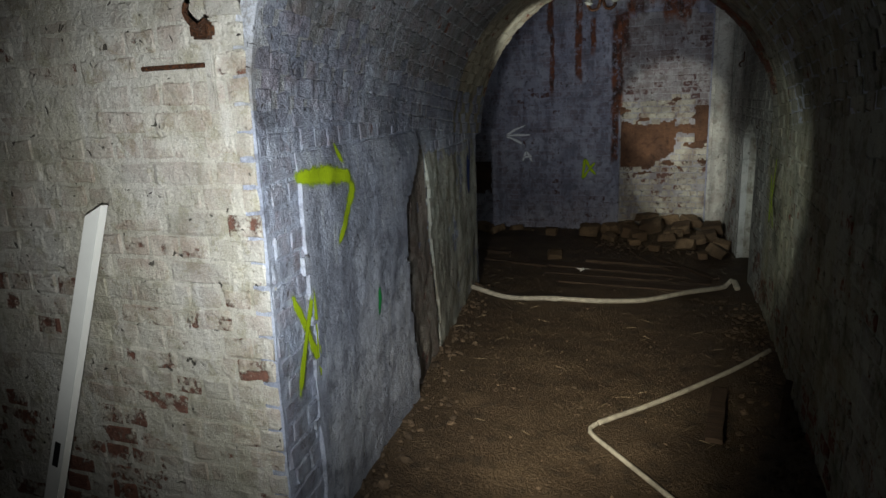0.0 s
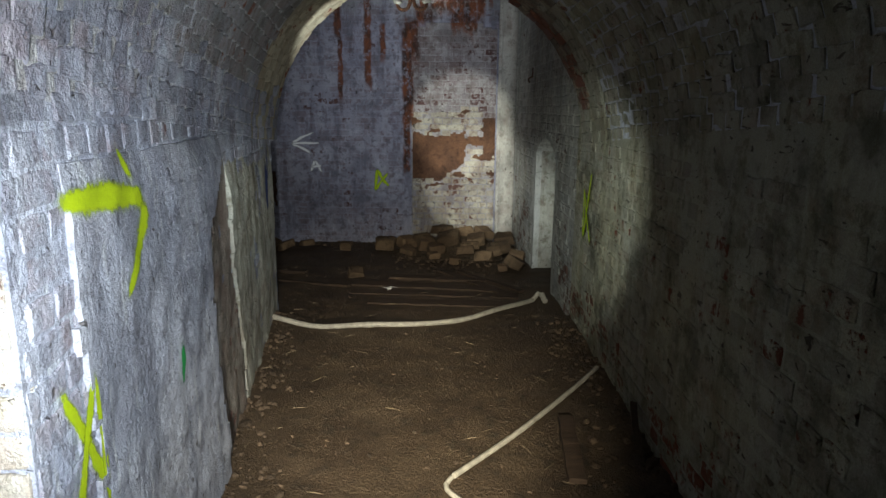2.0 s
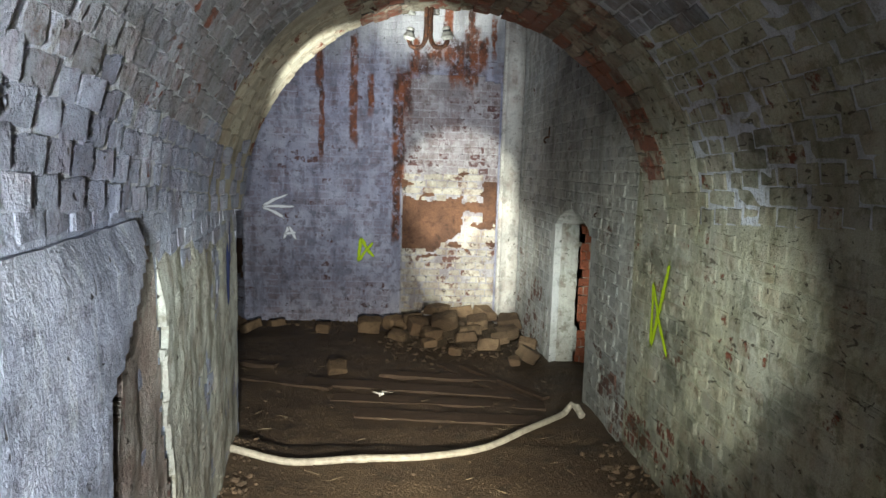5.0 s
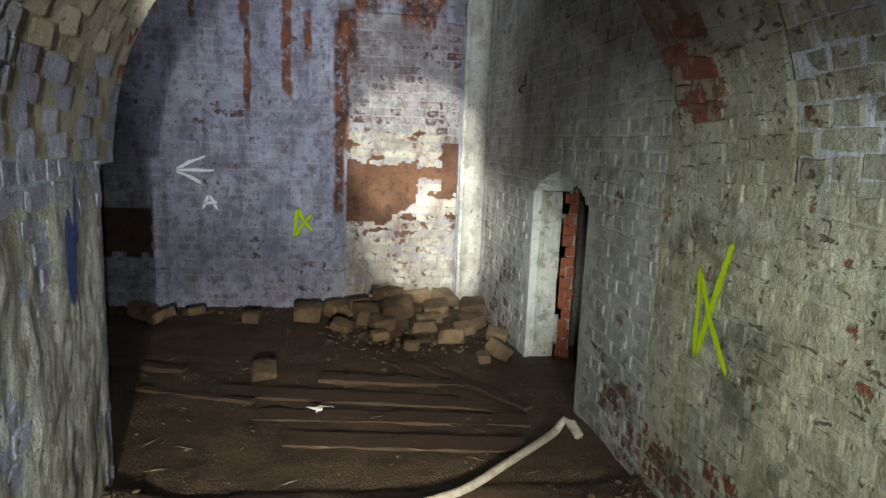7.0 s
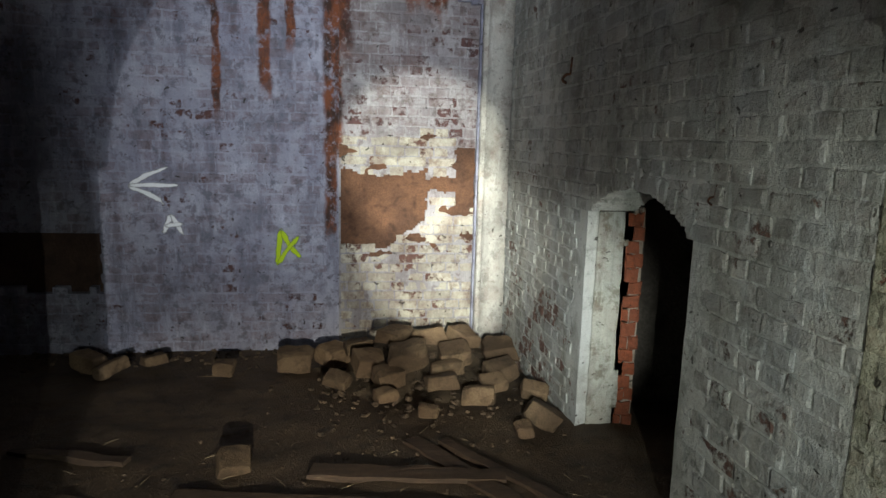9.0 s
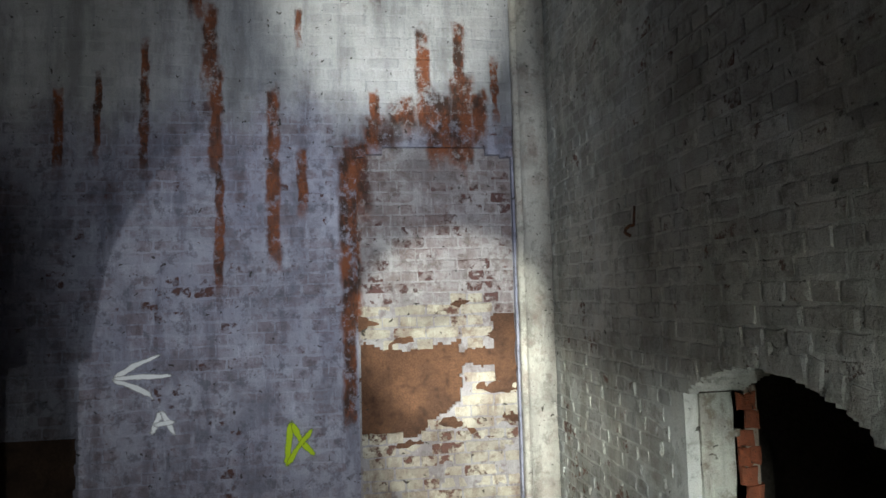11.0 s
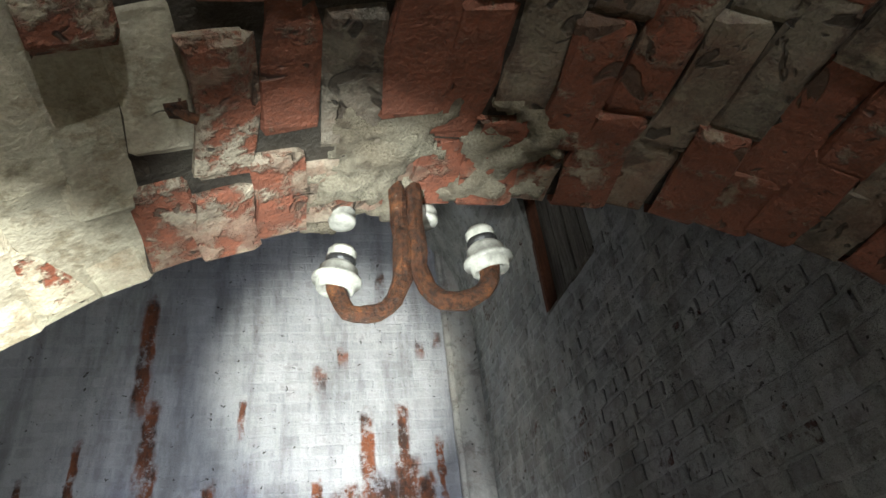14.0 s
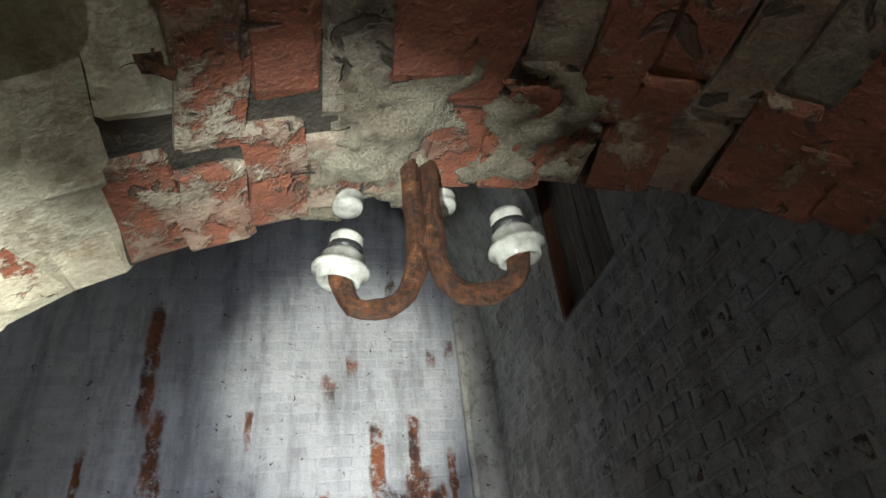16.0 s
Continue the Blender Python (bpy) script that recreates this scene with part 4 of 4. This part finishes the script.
r = random.Random(21)
heap = [(1.12, 7.30, 0.20, 0.15, "large pale broken stone on the rubble heap"), (1.45, 7.42, 0.17, 0.12, "angular brown stone on the rubble heap"),
        (0.86, 7.42, 0.12, 0.14, "brown broken stone on the rubble heap"), (1.30, 7.02, 0.11, 0.13, "squared pale block of rubble"), (1.05, 7.65, 0.26, 0.12, "brown stone topping the rubble heap"),
        (1.55, 7.70, 0.22, 0.12, "yellowish flat stone on the rubble heap"), (1.72, 7.20, 0.12, 0.12, "angular stone beside the side wall"), (0.66, 7.25, 0.07, 0.10, "low brown rubble stone"),
        (1.50, 6.85, 0.08, 0.10, "grey rubble stone at the foot of the heap"), (0.95, 6.95, 0.06, 0.07, "small rubble stone on earth"), (1.18, 6.70, 0.05, 0.06, "small pale stone on earth"),
        (0.36, 7.72, 0.07, 0.15, "squared grey block by the end wall"), (-0.10, 7.62, 0.05, 0.10, "tilted brick-like stone by the end wall"), (0.62, 7.80, 0.08, 0.13, "grey block by the end wall"),
        (-0.62, 7.85, 0.05, 0.09, "small stone by the end wall"), (-0.85, 7.70, 0.04, 0.10, "reddish brick fragment by the end wall"), (-1.05, 7.85, 0.05, 0.11, "reddish brick fragment by the end wall"),
        (1.80, 6.55, 0.06, 0.11, "brown stone by the doorway"), (1.66, 6.42, 0.04, 0.06, "small stone by the doorway"), (0.20, 6.22, 0.02, 0.10, "half buried round stone"),
        (1.30, 7.75, 0.20, 0.13, "brown stone in the rubble heap"), (0.80, 7.75, 0.15, 0.12, "brown stone in the rubble heap"), (1.78, 7.55, 0.16, 0.12, "pale stone in the corner"),
        (1.36, 7.25, 0.12, 0.10, "brown rubble stone in the heap"), (0.98, 7.18, 0.10, 0.10, "brown rubble stone in the heap"), (1.62, 7.0, 0.10, 0.09, "pale rubble stone in the heap"), (1.85, 6.9, 0.08, 0.09, "brown rubble stone in the heap")]
for k, (x, y, z, s, lab) in enumerate(heap):
    rock(x, y, z - 0.05 * (y - 5.0), (s * r.uniform(0.75, 1.1), s * r.uniform(0.65, 1.0), s * r.uniform(0.45, 0.75)), k + 1, lab, r.uniform(0, 180), tip=r.uniform(-26, 26))

# the mound under the heap and all the chips that nobody could count
bm = bmesh.new()
us, vs = span(0.35, 2.0, 0.05), span(6.55, 8.18, 0.05)
g = [[bm.verts.new((u, v, floor_z(u, v) - 0.02 + max(0.0, 0.24 * math.exp(-(((u - 1.25) / 0.45) ** 2 + ((v - 7.75) / 0.5) ** 2)) + 0.02 * noise.noise(Vector((u * 6, v * 6, 0)))))) for u in us] for v in vs]
for j in range(len(vs) - 1):
    for i in range(len(us) - 1):
        bm.faces.new((g[j][i], g[j][i + 1], g[j + 1][i + 1], g[j + 1][i]))
obj("rubble_mound", bm, rough_stuff("rubble_earth", (0.16, 0.115, 0.075), (0.11, 0.08, 0.05), (0.05, 0.037, 0.026), 14, 0.03), label="mound of brown rubble and earth", category="rubble", kind="stuff")


def scatter(name, spots, mat, label, lo, hi, seed, flat=0.6):
    rr = random.Random(seed)
    verts, faces = [], []
    base = bmesh.new()
    bmesh.ops.create_icosphere(base, subdivisions=1, radius=1.0)
    bv, bf = [v.co.copy() for v in base.verts], [[v.index for v in f.verts] for f in base.faces]
    base.free()
    for x, y, z in spots:
        s = rr.uniform(lo, hi) * (0.35 + 0.8 * rr.random())
        m = pose(x, y, z, rr.uniform(-30, 30), rr.uniform(-30, 30), rr.uniform(0, 360))
        off = Vector((rr.random() * 50, 0, 0))
        n0 = len(verts)
        sx, sy = s * rr.uniform(0.7, 1.4), s * rr.uniform(0.6, 1.1)
        for c in bv:
            k = 1 + 0.45 * noise.noise(c * 1.5 + off)
            verts.append((m @ Vector((c.x * sx * k, c.y * sy * k, c.z * s * flat * k)))[:])
        faces.extend([tuple(n0 + q for q in f) for f in bf])
    me = bpy.data.meshes.new(name)
    me.from_pydata(verts, [], faces)
    me.materials.append(mat)
    tagged(new(name, me), label, "rubble", kind="stuff")


spots = []
for _ in range(520):
    y = r.uniform(FRONT + 0.3, ARCH)
    if r.random() < 0.5:
        x = left_x(y) + abs(r.gauss(0.03, 0.10))
    else:
        x = RIGHT - abs(r.gauss(0.03, 0.12))
    spots.append((x, y, floor_z(x, y) + 0.004))
for _ in range(480):
    x, y = r.gauss(1.25, 0.45), r.gauss(7.3, 0.45)
    if x < 1.97 and y < 8.1:
        spots.append((x, y, floor_z(x, y) + max(0.0, 0.22 * math.exp(-(((x - 1.25) / 0.45) ** 2 + ((y - 7.75) / 0.5) ** 2)))))
for _ in range(320):
    x = r.uniform(-1.9, 2.0)
    y = END - abs(r.gauss(0.06, 0.16))
    spots.append((x, y, floor_z(x, y) + 0.005))
scatter("rubble_chips", spots, CHIPS, "brick and stone chips along the wall feet", 0.009, 0.028, 5)
spots = [(r.uniform(-0.4, 1.95), r.uniform(1.3, 6.8), 0) for _ in range(700)]
spots = [(x, y, floor_z(x, y) + 0.002) for x, y, z in spots if x > left_x(y) + 0.05 or y > ARCH]
scatter("floor_litter", spots, CHIPS, "small clods and chips trodden into the floor", 0.006, 0.016, 6, 0.5)

# straw and splinters
verts, faces = [], []
for k in range(170):
    x, y = r.uniform(-1.0, 1.9), r.uniform(2.2, 6.6)
    if y < ARCH and x < left_x(y) + 0.05:
        continue
    a, L, w = r.uniform(0, math.pi), r.uniform(0.03, 0.13), r.uniform(0.001, 0.003)
    dx, dy = math.cos(a) * L / 2, math.sin(a) * L / 2
    z = floor_z(x, y) + 0.009
    n0 = len(verts)
    verts += [(x - dx - dy / L * w, y - dy + dx / L * w, z), (x - dx + dy / L * w, y - dy - dx / L * w, z), (x + dx, y + dy, z + 0.006), (x, y, z + 0.007)]
    faces += [(n0, n0 + 1, n0 + 2), (n0, n0 + 2, n0 + 3), (n0 + 1, n0 + 3, n0 + 2), (n0, n0 + 3, n0 + 1)]
me = bpy.data.meshes.new("straw")
me.from_pydata(verts, [], faces)
me.materials.append(plain("straw", (0.20, 0.155, 0.10), 0.8))
tagged(new("straw", me), "straws and splinters scattered on the floor", "litter", kind="stuff")
bm = stone((0.020, 0.018, 0.014), 78)
ob = obj("paper_scrap", bm, plain("paper", (0.62, 0.61, 0.58), 0.8), label="crumpled white paper scrap on the floor", category="litter")
ob.location = (0.585, 5.53, floor_z(0.585, 5.53) + 0.03)

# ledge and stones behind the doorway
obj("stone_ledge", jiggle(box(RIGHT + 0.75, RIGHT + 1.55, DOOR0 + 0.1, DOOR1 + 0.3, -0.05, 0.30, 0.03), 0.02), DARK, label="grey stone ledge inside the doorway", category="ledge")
for k, (x, y, z, s) in enumerate(((RIGHT + 0.9, 6.45, 0.40, 0.12), (RIGHT + 1.15, 6.6, 0.42, 0.14))):
    rock(x, y, z, (s, s * 0.8, s * 0.7), 60 + k, "grey rubble stone inside the doorway", 30 * k, "stones inside the doorway")

# ---- lamp bracket hanging from the arch ----
lamp = new("lamp_bracket")
tagged(lamp, "rusty double hook of iron pipe with porcelain lamp holders", "lamp bracket")
lamp.location = (0.829, 4.63, 2.455)
lamp.scale = (1.05, 1.05, 1.0)
for sgn, dy, name in ((-1, 0.02, "arm"), (1, -0.03, "arm")):
    x0 = 0.011 * sgn
    pts = [(x0, 0, 0.05), (x0, 0, -0.10), (x0 * 0.95, 0, -0.205), (sgn * 0.017, dy * 0.1, -0.240), (sgn * 0.034, dy * 0.4, -0.266), (sgn * 0.058, dy * 0.7, -0.273), (sgn * 0.080, dy, -0.264), (sgn * 0.092, dy, -0.243), (sgn * 0.094, dy, -0.222)]
    arm = part(name, tube(pts, 0.0122, 12, rough=0.0032), RUST, lamp)
    holder = part("lamp_holder", turned([(0.013, 0.006), (0.015, -0.012), (0.0225, -0.016), (0.0245, -0.014), (0.0255, -0.004), (0.0315, -0.003), (0.0328, 0.001), (0.0315, 0.005), (0.0265, 0.008), (0.0250, 0.018), (0.0205, 0.023), (0.0185, 0.025), (0.0185, 0.034), (0.0195, 0.036), (0.0185, 0.040), (0.0195, 0.043), (0.0150, 0.050), (0.005, 0.052)], 20),
                  PORCELAIN, lamp, "white glazed porcelain lamp holder", smooth=True)
    holder.location = (sgn * 0.094, dy, -0.218)
    holder.rotation_euler = (0.12, -0.18 * sgn, 0)
    collar = part("collar", turned([(0.0188, 0), (0.0202, 0.003), (0.0202, 0.006), (0.0188, 0.009)], 18), BLACK, holder, "black rubber ring")
    collar.location = (0, 0, 0.025)
def mortar(name, y0, y1, v0, v1, thick, seed, label):
    """A lump of mortar smeared over the bricks of the vault, thick in the middle and ragged at the rim."""
    def depth(u, v):
        q = math.hypot((u - (y0 + y1) / 2) / ((y1 - y0) / 2), (v - (v0 + v1) / 2) / ((v1 - v0) / 2))
        return thick * (1.0 - q) + 0.016 * noise.noise(Vector((u * 18, v * 60, seed))) + 0.009 * noise.noise(Vector((u * 40, v * 130, seed))) + 0.006 * noise.noise(Vector((u * 60, v * 200, seed)))
    def inside(u, v):
        return depth(u, v) > 0.004
    bm = sheet(lambda u, v: s_vault(u, v) @ pose(0, 0.006 + depth(u, v), 0), span(y0, y1, 0.008), span(v0, v1, 0.0024), 0.03, 0.002, inside)
    obj(name, bm, MORTAR, label=label, category="mortar", smooth=True)


MORTAR = rough_stuff("old_mortar", (0.34, 0.31, 0.23), (0.24, 0.205, 0.145), (0.08, 0.06, 0.04), 34, 0.02, 0.9, strength=1.0)
mortar("mortar_lump", 4.42, 4.70, 0.432, 0.490, 0.020, 1, "lump of pale mortar round the lamp pipe")
mortar("mortar_lump", 4.46, 4.68, 0.492, 0.540, 0.015, 5, "rough grey mortar smeared under the arch")
for x, y, z in ((0.742, 4.69, 2.372), (0.868, 4.69, 2.378)):
    ins = new("insulator")
    tagged(ins, "small white porcelain knob insulator under the arch", "insulator", "knob insulators")
    ins.location = (x, y, z)
    ins.scale = (0.85, 0.85, 0.7)
    knob = part("knob", turned([(0.010, -0.02), (0.022, -0.018), (0.025, -0.008), (0.018, 0.0), (0.025, 0.008), (0.022, 0.02), (0.01, 0.022)], 16), PORCELAIN, ins, smooth=True)
    part("pin", tube([(0, 0, 0.02), (0, 0.0, 0.07)], 0.005, 6), RUST, ins)
stub = new("iron_stub")
tagged(stub, "rusted iron stub in the vault", "stub")
stub.location = s_vault(4.40, 0.385).translation
stub.scale = (0.6, 0.6, 0.6)
part("bolt", tube([(0, 0, 0.03), (0.01, 0, -0.01), (0.05, 0.01, -0.02)], 0.009, 8, rough=0.003), RUST, stub)
part("plug", jiggle(box(-0.03, 0.03, -0.025, 0.025, -0.012, 0.03, 0.008), 0.008, 25), RUST, stub)

# boarded-up niche high in the side wall, and two hooks
NX = side_x(6.5)
niche = new("niche_shutter")
tagged(niche, "damp grey boarded shutter in a high wall niche", "shutter")
for k in range(4):
    y0 = 6.16 + k * 0.152
    bm = box(NX + 0.05 + 0.004 * (k % 2), NX + 0.08, y0, y0 + 0.146, 3.37, 4.40, 0.004)
    part("board", bm, DAMP_WOOD, niche)
part("sill", jiggle(box(NX - 0.005, NX + 0.10, 6.14, 6.79, 3.335, 3.365, 0.006), 0.004, 15), DAMP_WOOD, niche)
part("side_post", jiggle(box(NX - 0.008, NX + 0.09, 6.755, 6.80, 3.36, 4.40, 0.006), 0.005, 12), wood("edge_wood", (0.24, 0.09, 0.05), (0.12, 0.06, 0.04), "z"), niche, "reddish split side post")
for y, z, k in ((6.86, 1.86, 0), (5.36, 1.30, 1)):
    nail = new("wall_hook")
    tagged(nail, "small bent rusty iron hook in the wall", "hook", "wall hooks")
    nail.location = (side_x(y), y, z)
    nail.scale = (1, 1, 1) if k == 0 else (0.5, 0.5, 0.5)
    part("spike", tube([(0.02, 0, 0), (-0.03, 0.01, 0), (-0.05, 0.015, -0.03), (-0.04, -0.02, -0.05)], 0.008, 7, rough=0.002), RUST, nail)
    part("rust_lug", tube([(-0.01, 0, 0.0), (-0.012, -0.01, 0.05), (-0.012, -0.02, 0.09)], 0.006, 6, rough=0.002), RUST, nail)

# ---- bricks of the walls, last ----
lay(wall_front, s_front, -1.6, 0.315, 0.0, 2.4, W_FRONT, lambda u, v: abs(u - 0.0) + 0.5 * abs(v - 1.2), lambda u, v: not (-0.31 < u < 0.19 and 1.70 < v < 1.74), 300, 0.6, 0.003, 0.0035, 1)
lay(wall_left, s_left, FRONT + 0.01, ARCH + 0.16, 0.0, 1.58, W_LEFT, lambda u, v: abs(v - 1.1) + 0.2 * u, lambda u, v: v < passage(u)[2] + 0.02 and not (in_crack(u, v) or in_crack(u - 0.06, v) or in_crack(u + 0.06, v)), 300, 0.6, 0.003, 0.003, 2, headers=False)
lay(wall_right, s_right, 0.6, ARCH, 0.0, 1.42, W_RIGHT, lambda u, v: abs(u - 4.0), None, 300, 0.6, 0.004, 0.0035, 3)


def lay_vault():
    """Courses along the passage; the spacing follows the arc, and the last ones at the mouth are bare and broken."""
    total = 46
    def surf(u, v):
        return s_vault(u, v / (total * 0.075))
    def near(u, v):
        return -u + 0.15 * abs(v - 1.6)
    def part_of(u, v):
        f = v / (total * 0.075) + 0.05 * noise.noise(Vector((u * 3, v * 4, 2)))
        return "left" if f < 0.10 else "right" if f > (0.74 if u < ARCH - 0.45 else 0.92) else "cream" if f < 0.37 else "crown"
    args = dict(near=near, limit=160, wear=0.6, uneven=0.004)
    lay(vault, surf, FRONT + 0.01, ARCH - 0.78, 0.0, total * 0.075, W_VAULT, keep=lambda u, v: part_of(u, v) in ("cream", "crown"), proud=0.006, seed=5, headers=True, **args)
    lay(vault, surf, FRONT + 0.01, ARCH - 0.78, 0.0, total * 0.075, W_LEFT, keep=lambda u, v: part_of(u, v) == "left" and v > 0.03, proud=0.006, seed=5, headers=True, **args)
    lay(vault, surf, FRONT + 0.01, ARCH - 0.78, 0.0, total * 0.075, W_RIGHT, keep=lambda u, v: part_of(u, v) == "right", proud=0.005, seed=5, **args)
    for which, mats in (("left", W_LEFT), ("right", W_RIGHT), ("cream", W_MOUTH), ("crown", W_ARCH)):
        lay(haunch if which in ("left", "cream") else mouth, surf, ARCH - 0.78, ARCH + 0.015, 0.0, total * 0.075, mats, keep=lambda u, v: part_of(u, v) == which and v > 0.03, proud=0.003 if which in ("left", "cream") else 0.011, seed=6, swell=1.16, bond="stretcher", **dict(args, uneven=0.0025 if which in ("left", "cream") else 0.006, wear=2.0 if which == "crown" else 0.6))


lay_vault()
lay(wall_side, s_side, ARCH + 0.004, END, -0.225, 4.4, W_SIDE, lambda u, v: abs(u - 6.6) + 0.6 * abs(v - 0.8), lambda u, v: not in_niche(u, v) and not in_niche(u - 0.11, v) and not in_niche(u + 0.11, v) and not in_niche(u, v + 0.05) and not in_door(u, v - 0.03) and not in_door(u - 0.08, v) and not in_door(u + 0.08, v), 300, 0.6, 0.005, 0.0035, 7)
lay(wall_end, s_end, -2.4, 1.75, -0.225, 5.2, W_END, lambda u, v: abs(u - 0.4) + 0.7 * abs(v - 1.6), lambda u, v: not in_panel(u - 0.05, v) and not in_panel(u + 0.05, v) and not in_dark_patch(u, v), 300, 0.6, 0.004, 0.003, 8)


def is_upper(u, v):
    return v > 1.50 + 0.25 * noise.noise(Vector((u * 4, v * 2, 5)))


lay(wall_panel, s_panel, PX0 + 0.01, PX1, -0.225, PTOP + 0.04, W_UPPER, lambda u, v: abs(v - 1.2), is_upper, 150, 0.6, 0.005, 0.004, 9)
lay(wall_panel, s_panel, PX0 + 0.01, PX1, -0.225, PTOP + 0.04, W_PANEL, lambda u, v: abs(v - 1.2), lambda u, v: not is_upper(u, v) and not in_patch(u, v) and not in_patch(u - 0.05, v) and not in_patch(u + 0.05, v), 300, 0.6, 0.005, 0.004, 9)


# the doorway: far reveal in white and red brick, and the arch ring over it
def s_reveal(u, v):
    return basis((u, DOOR1 - 0.004, v), (-1, 0, 0), (0, -1, 0))


reveal = obj("door_reveal", box(RIGHT + 0.035, RIGHT + 0.29, DOOR1, DOOR1 + 0.05, -0.25, DOORTOP + 0.02), W_JAMB[2], label="brick reveal of the low doorway, red inside", category="doorway", kind="structure")
lay(reveal, s_reveal, RIGHT + 0.19, RIGHT + 0.30, -0.15, DOORTOP, W_JAMB, lambda u, v: v, None, 60, 2.0, 0.006, 0.008, 10, headers=True, swell=1.12)
slab("jamb_coat", ((RIGHT + 0.03, RIGHT + 0.20, -0.20, DOORTOP), lambda u, v: u < RIGHT + 0.18 + wob(v, 3) * 0.3), s_reveal, 0.012, WORN_RENDER, "pale limewashed door jamb", "jamb", 15)


def s_ring(u, v):
    """u runs along the arch over the doorway."""
    mid, half = (DOOR0 + DOOR1) / 2, (DOOR1 - DOOR0) / 2
    t = (u - mid) / half
    z = DOORTOP + 0.15 * (1 - t * t) + v
    m = s_side(u, z)
    return m @ pose(0, 0, 0, 0, 90 + math.degrees(math.atan(0.30 * t)), 0)


ring = new("door_arch")
tagged(ring, "segmental ring of worn brick over the doorway", "arch", kind="structure")
mid = (DOOR0 + DOOR1) / 2
r2 = random.Random(12)
me_ring = []
for i in range(3):
    me = bpy.data.meshes.new("brick")
    me.from_pydata(*(lambda s: (s[0], [], s[1]))(SHAPES["header", 2.0][i]))
    me.materials.append(W_SIDE[0])
    me_ring.append(me)
for k in range(14):
    ob = new("brick", me_ring[k % 3])
    ob.matrix_world = s_ring(DOOR0 + 0.02 + k * 0.0755, 0.055) @ pose(0, 0.003, 0, r2.uniform(-2, 2), r2.uniform(-2, 2), r2.uniform(-2, 2))
    ob.parent = ring
